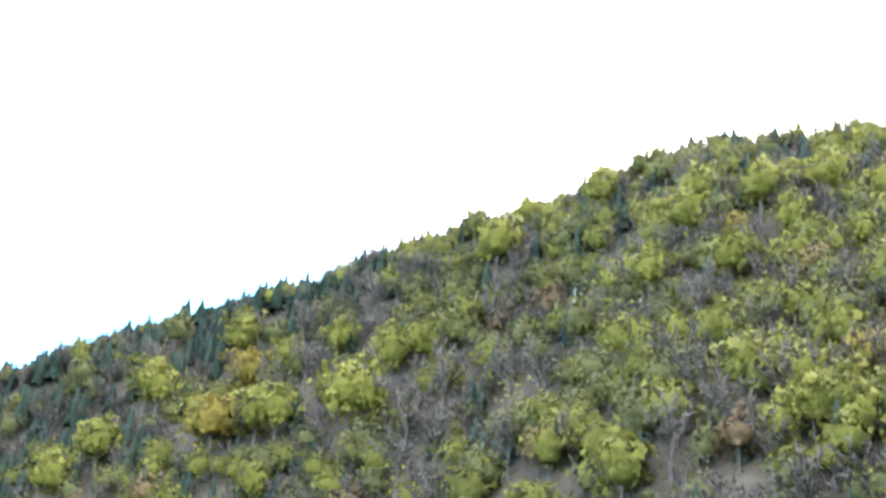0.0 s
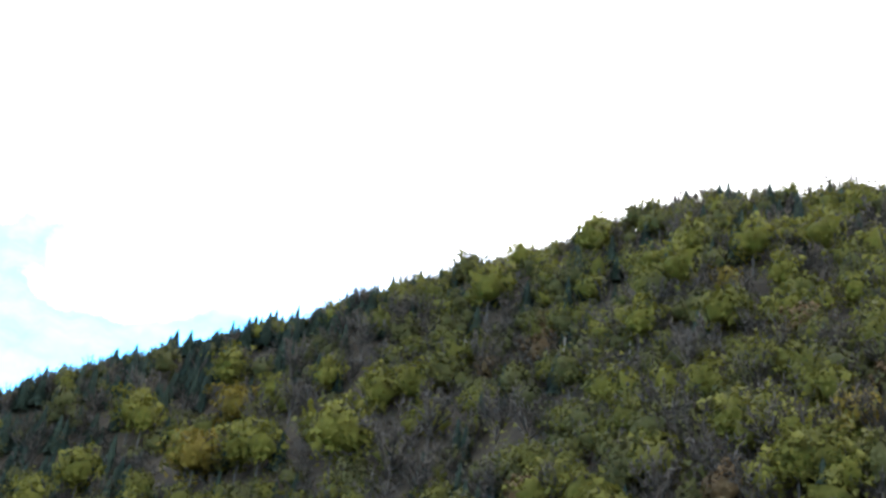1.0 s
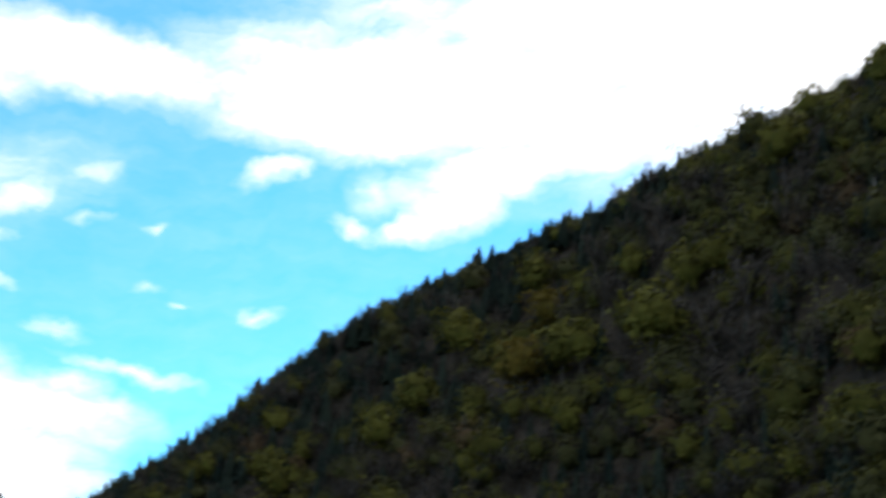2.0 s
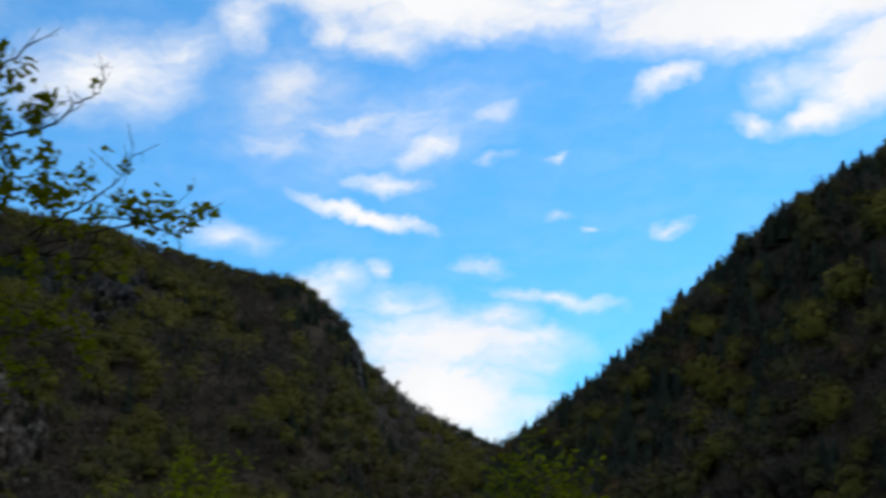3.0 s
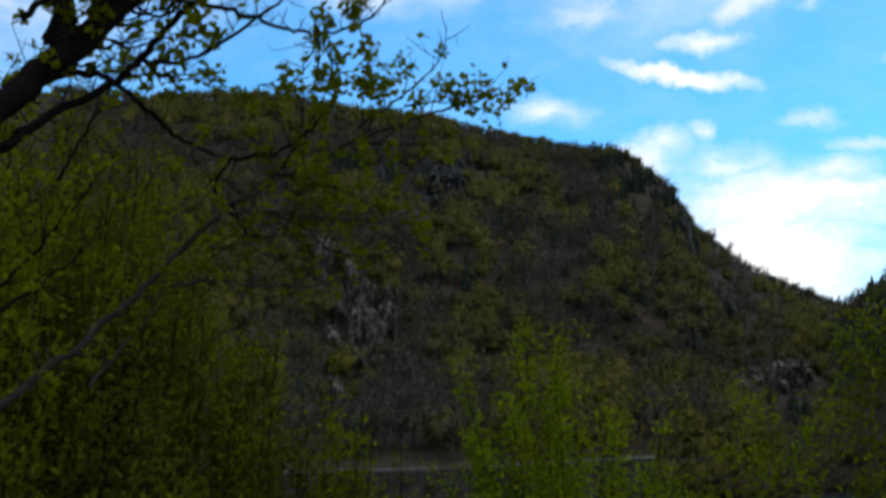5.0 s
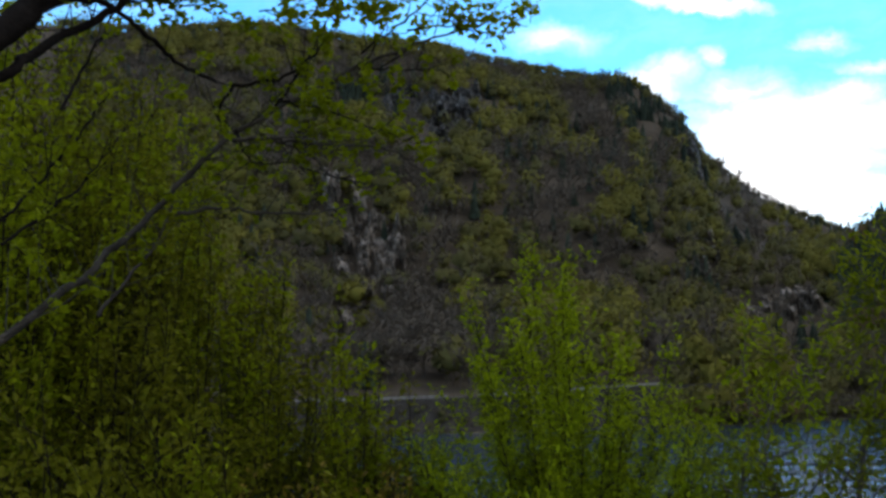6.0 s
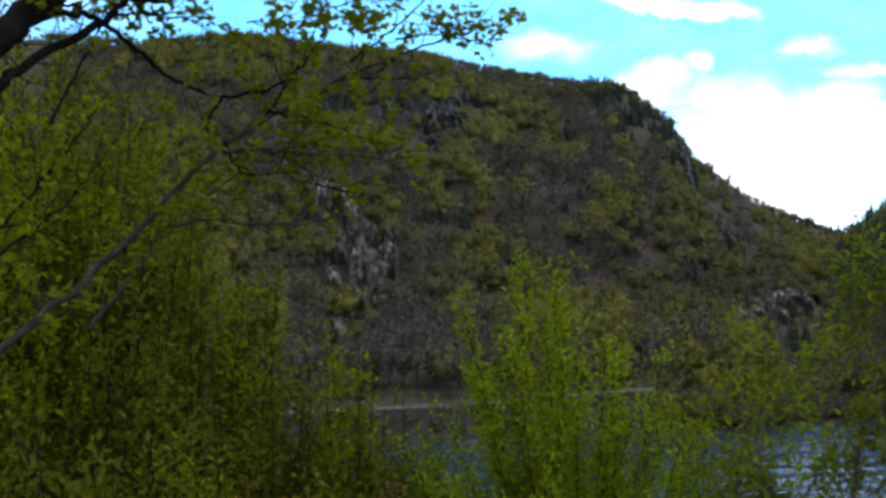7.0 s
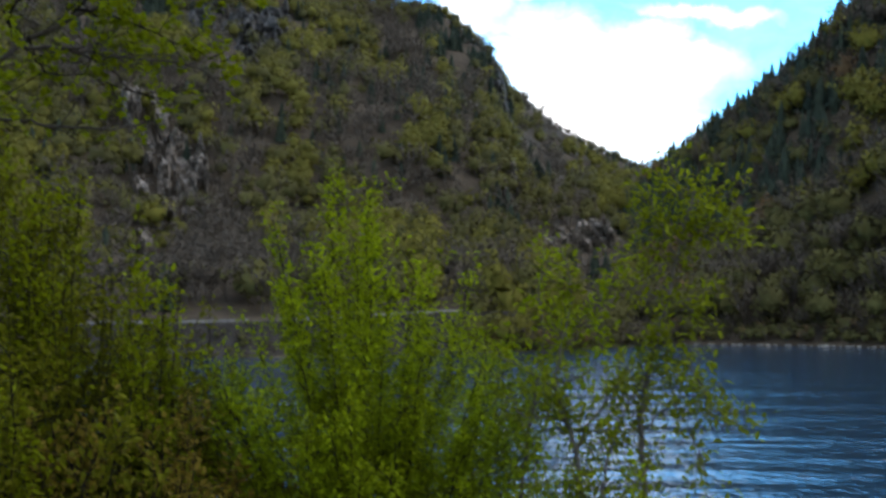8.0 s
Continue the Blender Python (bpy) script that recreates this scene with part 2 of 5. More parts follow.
def water_material():
    m = bpy.data.materials.new("river_water")
    m.use_nodes = True
    nt = m.node_tree
    p = nt.nodes["Principled BSDF"]
    p.inputs["Base Color"].default_value = (0.006, 0.030, 0.066, 1)
    p.inputs["Roughness"].default_value, p.inputs["IOR"].default_value = 0.06, 1.33
    geo = nt.nodes.new("ShaderNodeNewGeometry")
    last = None
    for scale, dist, stretch in ((0.07, 0.9, (0.6, 1.5, 1.0)), (0.42, 0.28, (1.2, 0.8, 1.0)), (1.0, 0.10, (1.1, 0.8, 1.0))):
        mp = nt.nodes.new("ShaderNodeMapping")
        mp.inputs["Scale"].default_value = stretch
        mp.inputs["Rotation"].default_value = (0, 0, 0.35)
        nt.links.new(geo.outputs["Position"], mp.inputs["Vector"])
        n = nt.nodes.new("ShaderNodeTexNoise")
        n.inputs["Scale"].default_value, n.inputs["Detail"].default_value = scale, 4.0
        nt.links.new(mp.outputs[0], n.inputs["Vector"])
        b = nt.nodes.new("ShaderNodeBump")
        b.inputs["Distance"].default_value, b.inputs["Strength"].default_value = dist, 1.0
        nt.links.new(n.outputs["Fac"], b.inputs["Height"])
        if last:
            nt.links.new(last, b.inputs["Normal"])
        last = b.outputs[0]
    nt.links.new(last, p.inputs["Normal"])
    return m


WATER = water_material()


# ---------------------------------------------------------------- mesh helpers
def mesh_object(name, verts, faces, mats, mat_index=None, tint=None, smooth=False, parent=None, normals=None):
    """One mesh from arrays: verts (n, 3), faces (m, 3 or 4)."""
    verts, faces = np.asarray(verts, np.float32), np.asarray(faces, np.int32)
    me = bpy.data.meshes.new(name)
    k = faces.shape[1]
    me.vertices.add(len(verts))
    me.vertices.foreach_set("co", verts.ravel())
    me.loops.add(faces.size)
    me.loops.foreach_set("vertex_index", faces.ravel())
    me.polygons.add(len(faces))
    me.polygons.foreach_set("loop_start", np.arange(0, faces.size, k, dtype=np.int32))
    for m in mats:
        me.materials.append(m)
    if mat_index is not None:
        me.polygons.foreach_set("material_index", np.asarray(mat_index, np.int32))
    me.polygons.foreach_set("use_smooth", np.full(len(faces), smooth, bool))
    if tint is not None:
        at = me.attributes.new("tint", "FLOAT", "POINT")
        at.data.foreach_set("value", np.asarray(tint, np.float32))
    if normals is not None:           # leaf clumps are shaded as the round boughs that they make up
        me.attributes.new("custom_normal", "FLOAT_VECTOR", "POINT").data.foreach_set("vector", np.asarray(normals, np.float32).ravel())
    me.update(calc_edges=True)
    ob = new(name, me)
    if parent:
        ob.parent = parent
    return ob


def grid_faces(rows, cols):
    i, j = np.meshgrid(np.arange(rows - 1), np.arange(cols - 1), indexing="ij")
    a = (i * cols + j).ravel()
    return np.stack([a, a + 1, a + cols + 1, a + cols], 1)


def lattice(ix, iy, seed):
    h = (ix.astype(np.int64) * 374761393 + iy.astype(np.int64) * 668265263 + seed * 982451653) & 0x7FFFFFFF
    h = ((h ^ (h >> 13)) * 1274126177) & 0x7FFFFFFF
    return ((h ^ (h >> 16)) & 0xFFFF) / 65535.0


def fbm(x, y, octaves=4, seed=0):
    """Smooth noise over arrays, about -1 to 1."""
    x, y = np.asarray(x, float), np.asarray(y, float)
    total, amp, norm = np.zeros(np.broadcast(x, y).shape), 1.0, 0.0
    for o in range(octaves):
        fx, fy = np.floor(x), np.floor(y)
        tx, ty = x - fx, y - fy
        tx, ty = tx * tx * (3 - 2 * tx), ty * ty * (3 - 2 * ty)
        a, b = lattice(fx, fy, seed + o), lattice(fx + 1, fy, seed + o)
        c, d = lattice(fx, fy + 1, seed + o), lattice(fx + 1, fy + 1, seed + o)
        total += amp * ((a * (1 - tx) + b * tx) * (1 - ty) + (c * (1 - tx) + d * tx) * ty - 0.5) * 2
        norm += amp
        x, y, amp = x * 2.03 + 17.1, y * 2.03 + 9.7, amp * 0.5
    return total / norm


def smooth_curve(xs, ys, x):
    """Catmull-Rom through the points (xs rising)."""
    xs, ys, x = np.asarray(xs, float), np.asarray(ys, float), np.clip(x, xs[0], xs[-1])
    m = np.gradient(ys, xs)
    i = np.clip(np.searchsorted(xs, x) - 1, 0, len(xs) - 2)
    h = xs[i + 1] - xs[i]
    t = (x - xs[i]) / h
    return ((2 * t**3 - 3 * t**2 + 1) * ys[i] + (t**3 - 2 * t**2 + t) * h * m[i]
            + (-2 * t**3 + 3 * t**2) * ys[i + 1] + (t**3 - t**2) * h * m[i + 1])


def ring_point(az, r):
    a = np.radians(az)
    return -np.sin(a) * r, np.cos(a) * r


# ---------------------------------------------------------------- land
SHORE = ((-180, 70), (-90, 90), (-75, 130), (-60, 160), (-45, 235), (-30, 330), (-21, 393), (-11, 400), (-6, 335), (0, 313), (8, 293), (14, 288), (30, 284), (50, 260), (80, 150), (180, 70))


def shore_distance(az):
    return smooth_curve([a for a, _ in SHORE], [r for _, r in SHORE], az)


def land_height(az, r):
    """The near bank round the camera, the river bed, and the land past the far shore."""
    near = np.interp(r, (0, 3.5, 9, 20, 38, 60), (10.4, 10.4, 8.6, 5.0, -0.6, -3.0))
    s = shore_distance(az)
    far = np.interp(r - s, (-25, -4, 2, 20, 60, 400), (-3.0, -1.2, 0.3, 0.8, 3.0, 8.0))
    wet = np.clip((s - 95) / 60, 0, 1)
    front = np.where(r < s - 25, near, np.maximum(near, far))
    back = np.interp(r, (0, 60, 600, 4500), (10.4, 10.8, 16.0, 60.0))
    return front * wet + back * (1 - wet)


def ground_height(az, r):
    """The land with its small unevenness."""
    x, y = ring_point(az, r)
    return land_height(az, r) + fbm(x / 2.2, y / 2.2, 3, 5) * 0.09 * np.clip(r / 3, 0, 1) + fbm(x / 40, y / 40, 3, 6) * np.clip(r / 300, 0, 1) * 0.8


def build_ground():
    az = np.concatenate([np.linspace(-180, -80, 26)[:-1], np.linspace(-80, 45, 160)[:-1], np.linspace(45, 180, 34)])
    r = np.concatenate([np.linspace(0.0, 12, 20), np.geomspace(13, 260, 50), np.linspace(265, 480, 44), np.geomspace(500, 4600, 26)])
    A, Rr = np.meshgrid(az, r, indexing="ij")
    x, y = ring_point(A, Rr)
    z = ground_height(A, Rr)
    ob = mesh_object("ground", np.stack([x, y, z], -1).reshape(-1, 3), grid_faces(len(az), len(r)), [BANK], smooth=True)
    tagged(ob, "grassy brown river bank and valley floor", "ground", kind="structure")
    xs, ys = np.linspace(-900, 900, 10), np.linspace(-200, 1600, 10)
    X, Y = np.meshgrid(xs, ys, indexing="ij")
    w = mesh_object("water", np.stack([X, Y, 0 * X], -1).reshape(-1, 3), grid_faces(10, 10)[:, ::-1], [WATER], smooth=True)
    tagged(w, "rippled dark blue river reflecting the sky", "river", kind="structure")


build_ground()


class Mountain:
    """A slope lofted between a foot line and a crest line, both told by azimuth from the camera's bank."""

    def __init__(self, seed, stations, steps, canopy):
        # stations: azimuth, foot distance, foot height, crest distance, crest elevation with its trees
        st = sorted(stations)
        self.az = [s[0] for s in st]
        self.rows = [[s[i] for s in st] for i in range(1, 5)]
        self.seed, self.canopy = seed, canopy
        v = np.linspace(0, 1, 101)
        slope = np.interp(v, *steps)
        shape = np.concatenate([[0], np.cumsum((slope[1:] + slope[:-1]) / 2)])
        self.v, self.shape = v, shape / shape[-1]

    def at(self, az, v, rough=1.0):
        rf, zf, rc, el = (smooth_curve(self.az, row, az) for row in self.rows)
        zc = 12 + rc * np.tan(np.radians(el)) - np.interp(az, *self.canopy)
        vv = np.clip(v, 0, 1)
        over = np.clip(v - 1, 0, None)
        r = rf + (rc - rf) * vv + over * 420
        z = zf + (zc - zf) * np.interp(vv, self.v, self.shape) - over * (zc - zf) * 0.95 - over * 20
        x, y = ring_point(az, r)
        fade = np.clip(vv * 6, 0, 1) * np.clip((1.02 - vv) * 8, 0.12, 1)
        z = z + rough * fade * (fbm(x / 95, y / 95, 4, self.seed) * 13 + fbm(x / 22, y / 22, 3, self.seed + 9) * 2.5)
        return x, y, z

    def height_share(self, az, el):
        """The v at which the slope shows at that elevation."""
        v = np.linspace(0, 1, 400)
        x, y, z = self.at(np.full(400, az), v)
        e = np.degrees(np.arctan2(z - 12, np.hypot(x, y)))
        return float(v[np.argmin(np.abs(e - el))])

    def build(self, name, label, n_az, n_v):
        az = np.linspace(self.az[0], self.az[-1], n_az)
        v = np.concatenate([[-0.02, -0.01], np.linspace(0, 1, n_v), np.linspace(1.03, 2.0, 10)])
        A, V = np.meshgrid(az, v, indexing="ij")
        x, y, z = self.at(A, V)
        for k, (back, drop) in enumerate(((0.055, 11.0), (0.025, 4.0))):   # the embankment down to the water
            x[:, k], y[:, k], z[:, k] = x[:, 2] * (1 - back), y[:, 2] * (1 - back), z[:, 2] - drop
        ob = mesh_object(name, np.stack([x, y, z], -1).reshape(-1, 3), grid_faces(n_az, len(v)), [SOIL], smooth=True)
        return tagged(ob, label, "mountain", kind="structure")


# the steep wooded hill that falls to the river from beyond the near bank
WOODED_HILL = Mountain(11, (
    (-84, 110, 6, 470, 29.5), (-75, 128, 6, 470, 31.0), (-67.4, 142, 6, 470, 31.3), (-60.4, 162, 6, 475, 31.2), (-55.7, 180, 6, 480, 30.8),
    (-52.6, 198, 6, 490, 29.8), (-48.5, 220, 5, 505, 28.15), (-44.7, 242, 5, 525, 26.7), (-40.5, 268, 5, 545, 25.4),
    (-37.0, 290, 5, 565, 23.8), (-33.6, 312, 4, 590, 22.4), (-31, 328, 4, 605, 21.2), (-27.5, 352, 4, 615, 19.5),
    (-23.4, 384, 3, 620, 17.3), (-19, 402, 3, 620, 13.7), (-16.4, 408, 3, 625, 11.3), (-13.1, 412, 3, 640, 8.9), (-10.4, 416, 3, 660, 6.8),
    (-8.6, 420, 3, 690, 4.9), (-6.0, 425, 3, 730, 2.2)), ((0, 0.1, 0.85, 1.0), (0.7, 1.0, 1.0, 0.55)), ((-67, -50, -28, -12), (13.5, 10.5, 7.5, 7.5)))
# the cliff-faced mountain across the river, down to its rocky nose
CLIFF_MOUNTAIN = Mountain(23, (
    (46, 300, 9, 930, 15.5), (36, 300, 9, 920, 17.0), (24.3, 300, 9, 900, 17.5), (20.3, 300, 9, 895, 17.65), (16.7, 302, 9, 890, 17.6), (13.4, 304, 9, 885, 17.2),
    (8.8, 308, 9, 880, 16.7), (4.7, 318, 10, 870, 15.8), (2.4, 325, 10, 860, 15.15), (0.7, 330, 10, 850, 14.9), (-0.7, 335, 10, 840, 14.3),
    (-1.3, 338, 10, 830, 13.8), (-2.4, 342, 10, 810, 12.75), (-3.2, 345, 10, 790, 11.2), (-3.8, 348, 10, 740, 8.8), (-4.6, 352, 10, 640, 5.2), (-5.6, 356, 9, 520, 2.4), (-6.6, 360, 6, 420, 0.6)),
    ((0, 0.12, 0.25, 0.9, 1.0), (0.4, 0.5, 1.1, 1.1, 0.5)), ((-3, 20), (7.5, 6.5)))
# the further spur whose long back runs down to the gap
FAR_SPUR = Mountain(37, (
    (6, 520, 10, 960, 12.5), (0, 480, 10, 955, 12.0), (-3.4, 430, 9, 950, 11.0), (-5, 415, 8, 945, 9.7), (-7.4, 410, 6, 940, 8.2), (-10.4, 420, 5, 940, 6.95),
    (-14, 460, 5, 960, 5.6), (-20, 520, 5, 980, 4.0)), ((0, 0.2, 0.8, 1.0), (0.8, 1.0, 1.0, 0.7)), ((-10, 0), (4.6, 4.6)))
WOODED_HILL.build("mountain_wooded", "steep leaf-littered hillside under spring woods", 260, 90)
CLIFF_MOUNTAIN.build("mountain_cliff", "broad brown mountain face with rock cliffs under spring woods", 190, 100)
FAR_SPUR.build("mountain_spur", "further wooded spur running down to the river gap", 90, 60)


def bank_height(az, r):
    """The far bank: the flat, or the foot of the wooded hill where that stands higher."""
    rf, zf = (smooth_curve(WOODED_HILL.az, WOODED_HILL.rows[k], az) for k in (0, 1))
    q = r / rf
    foot = np.where(q < 0.975, zf - 4 - (0.975 - q) / 0.03 * 7, np.where(q < 1.0, zf - (1.0 - q) / 0.025 * 4, zf))
    return np.where(np.asarray(az) < -9, np.maximum(ground_height(az, r), foot), ground_height(az, r))


def waterline(az):
    """The distance at which the far bank leaves the water."""
    r = float(shore_distance(np.array(az))) + np.linspace(-16, 14, 121)
    dry = np.nonzero(bank_height(np.full(121, az), r) > 0.02)[0]
    return float(r[dry[0]]) if len(dry) else float(r[-1])


# ---------------------------------------------------------------- woods on the slopes
def leaf_cloud(centres, normals, size, rng):
    """Irregular leaf clumps, one triangle each: centres (n, 3), facing about their normals."""
    n = len(centres)
    nz = normals + rng.normal(0, 0.5, (n, 3))
    nz /= np.linalg.norm(nz, axis=1)[:, None] + 1e-9
    up = rng.normal(0, 1, (n, 3))
    a = np.cross(nz, up)
    a /= np.linalg.norm(a, axis=1)[:, None] + 1e-9
    b = np.cross(nz, a)
    s = size * rng.uniform(0.6, 1.35, (n, 1))
    corners = []
    for k in range(3):
        w = 2.094 * k + rng.normal(0, 0.3, (n, 1))
        corners.append(centres + (a * np.cos(w) + b * np.sin(w)) * s * rng.uniform(0.9, 1.5, (n, 1)))
    return np.stack(corners, 1)


def trunk_faces(height, radius):
    ring = [(math.cos(2.094 * k) * radius, math.sin(2.094 * k) * radius, -0.15) for k in range(3)]
    return np.array([(ring[k], ring[(k + 1) % 3], (0, 0, height)) for k in range(3)])


def block_sphere(n):
    """Triangles of a sphere made from a cube, n x n on each side."""
    out = []
    g = np.tan(np.linspace(-math.pi / 4, math.pi / 4, n + 1))
    for axis in range(3):
        for sign in (-1, 1):
            for i in range(n):
                for j in range(n):
                    q = []
                    for u, w in ((g[i], g[j]), (g[i + 1], g[j]), (g[i + 1], g[j + 1]), (g[i], g[j + 1])):
                        p = [0, 0, 0]
                        p[axis], p[(axis + 1) % 3], p[(axis + 2) % 3] = sign, u * sign, w
                        q.append(p)
                    out += [(q[0], q[1], q[2]), (q[0], q[2], q[3])]
    out = np.array(out, float)
    return out / np.linalg.norm(out, axis=2)[:, :, None]


def bough_radius(d, bumps):
    """How far the leafy mass reaches in the directions d."""
    r = np.full(d.shape[:-1], 0.60)
    for b, size, reach in bumps:
        near = np.clip(1 - np.linalg.norm(d - b, axis=-1) / size, 0, 1)
        r = r + reach * near * near * (3 - 2 * near)
    return r


def facing(tris, normals):
    """Turn round the triangles that look away from their normals."""
    flat = np.cross(tris[:, 1] - tris[:, 0], tris[:, 2] - tris[:, 0])
    away = (flat * normals.mean(1)).sum(1) < 0
    tris[away], normals[away] = tris[away][:, ::-1], normals[away][:, ::-1]
    return tris, normals


def broad_crown(rng, clumps, size, fine):
    """A leafy crown of unit height and width: a lobed mass of boughs, hidden under leaf clumps all over it. Triangles and their normals."""
    bumps = []
    for i in range(12):
        b = rng.normal(0, 1, 3)
        b[2] = b[2] * 0.7 + 0.25
        bumps.append((b / np.linalg.norm(b), rng.uniform(0.45, 0.75), rng.uniform(0.18, 0.42)))
    shape, centre = np.array([0.47, 0.47, 0.46]), np.array([0, 0, 0.47])

    def surface(d):
        return centre + d * bough_radius(d, bumps)[..., None] * shape

    core = block_sphere(fine)
    normal = core * 0.8 + np.array([0, 0, 0.3])
    normal /= np.linalg.norm(normal, axis=2)[:, :, None]
    mass = centre + (surface(core) - centre) * 0.58
    d = rng.normal(0, 1, (clumps, 3))
    d[:, 2] += 0.45
    d /= np.linalg.norm(d, axis=1)[:, None]
    c = centre + (surface(d) - centre) * rng.uniform(0.62, 1.16, (clumps, 1)) ** 0.8
    bits = leaf_cloud(c, d, size, rng)
    # the sides of the boughs are a little darker than their tops
    e = 0.08
    up = surface(d + np.array([0, 0, e])) - surface(d - np.array([0, 0, e]))
    out = d * 0.45 + up * 0.5 + rng.normal(0, 0.06, (clumps, 3)) + np.array([0, 0, 0.6])
    out /= np.linalg.norm(out, axis=1)[:, None]
    bits, outs = facing(bits, np.repeat(out[:, None], 3, axis=1))
    return np.concatenate([mass, bits]), np.concatenate([normal, outs])


def bare_crown(rng, twigs, width):
    """An almost leafless crown: rising limbs, fans of thin twigs and a few buds. Triangles and their normals."""
    limbs = max(6, twigs // 26)
    foot = np.stack([np.zeros(limbs), np.zeros(limbs), rng.uniform(0.18, 0.50, limbs)], 1)
    a = np.arange(limbs) * 2.4 + rng.normal(0, 0.3, limbs)
    reach = rng.uniform(0.16, 0.38, limbs)
    top = np.stack([np.cos(a) * reach, np.sin(a) * reach, 0.96 - reach * 0.7 + rng.normal(0, 0.05, limbs)], 1)
    which, q = rng.integers(0, limbs, twigs), rng.uniform(0.25, 1.0, (twigs, 1))
    p = foot[which] * (1 - q) + top[which] * q
    d = (top - foot)[which] * 1.1 + rng.normal(0, 0.55, (twigs, 3)) + np.array([0, 0, 0.12])
    d /= np.linalg.norm(d, axis=1)[:, None]
    side = np.cross(d, rng.normal(0, 1, (twigs, 3)))
    side /= np.linalg.norm(side, axis=1)[:, None] + 1e-9
    ln, w = rng.uniform(0.05, 0.14, (twigs, 1)), width * rng.uniform(0.7, 1.4, (twigs, 1))
    tri = np.stack([p - side * w, p + side * w, p + d * ln], 1)
    out = (p - np.array([0, 0, 0.45])) * 1.6 + np.array([0, 0, 0.55])
    side0 = np.cross(top - foot, np.array([0.3, 0.2, 0.1]))
    side0 /= np.linalg.norm(side0, axis=1)[:, None]
    main = np.stack([foot - side0 * 0.014, foot + side0 * 0.014, top], 1)
    n = np.concatenate([out, side0 * 0.3 + np.array([0, 0, 0.8])])
    n /= np.linalg.norm(n, axis=1)[:, None]
    return facing(np.concatenate([tri, main]), np.repeat(n[:, None], 3, axis=1))


def conifer_crown(rng, tiers, each):
    """A pointed crown: whorls of drooping boughs round a narrow heart. Triangles and their normals."""
    T, N = [], []
    for i in range(tiers):
        t = (i + rng.uniform(-0.2, 0.2)) / tiers
        z, r = 0.14 + 0.84 * max(t, 0), 0.5 * (1 - max(t, 0)) ** 0.85 + 0.015
        a = np.arange(each) * 6.283 / each + rng.uniform(0, 6.28) + rng.normal(0, 0.12, each)
        rr = r * rng.uniform(0.72, 1.08, each)
        way = np.stack([np.cos(a), np.sin(a), 0 * a], 1)
        side = np.stack([-np.sin(a), np.cos(a), 0 * a], 1)
        wide = (rr * 3.6 / each + 0.012)[:, None]
        tip = way * rr[:, None] + np.stack([0 * a, 0 * a, z - 0.05 - rr * 0.22 + rng.normal(0, 0.012, each)], 1)
        root = way * rr[:, None] * 0.22 + np.array([0, 0, z + 0.045])
        T.append(np.stack([root - side * wide, root + side * wide, tip], 1))
        n = way * 0.7 + np.array([0, 0, 0.6]) + rng.normal(0, 0.08, (each, 3))
        N.append(np.repeat((n / np.linalg.norm(n, axis=1)[:, None])[:, None], 3, axis=1))
    a = np.linspace(0, 6.283, 7)
    ring = np.stack([np.cos(a) * 0.27, np.sin(a) * 0.27, np.full(7, 0.10)], 1)
    T.append(np.stack([ring[:-1], ring[1:], np.tile([0, 0, 1.0], (6, 1))], 1))
    m = np.stack([np.cos(a[:-1] + 0.5), np.sin(a[:-1] + 0.5), np.full(6, 0.4)], 1)
    N.append(np.repeat((m / np.linalg.norm(m, axis=1)[:, None])[:, None], 3, axis=1))
    return facing(np.concatenate(T), np.concatenate(N))


def kinds(seed, clumps, size, fine, twigs, width, tiers, boughs):
    rng = np.random.default_rng(seed)

    def leafy(n):
        return [broad_crown(rng, clumps, size, fine) for _ in range(n)]
    return {
        "spring": (SPRING, "yellow-green spring trees in young leaf", leafy(7), 0.5),
        "olive": (OLIVE, "olive-green trees in early leaf", leafy(7), 0.5),
        "gold": (GOLD, "golden-green flowering trees", leafy(4), 0.5),
        "bare": (BARE, "grey-brown trees still almost bare", [bare_crown(rng, twigs, width) for _ in range(7)], 0.75),
        "rust": (RUST, "rust-coloured budding trees", leafy(4), 0.5),
        "conifer": (NEEDLES, "dark green conifers with pointed tops", [conifer_crown(rng, tiers, boughs) for _ in range(5)], 0.9),
    }


rng = np.random.default_rng(4)
KINDS, FAR_KINDS = kinds(4, 250, 0.031, 2, 330, 0.0095, 11, 12), kinds(5, 84, 0.047, 2, 120, 0.017, 9, 9)
LOW_KINDS = kinds(6, 26, 0.07, 2, 50, 0.03, 7, 7)
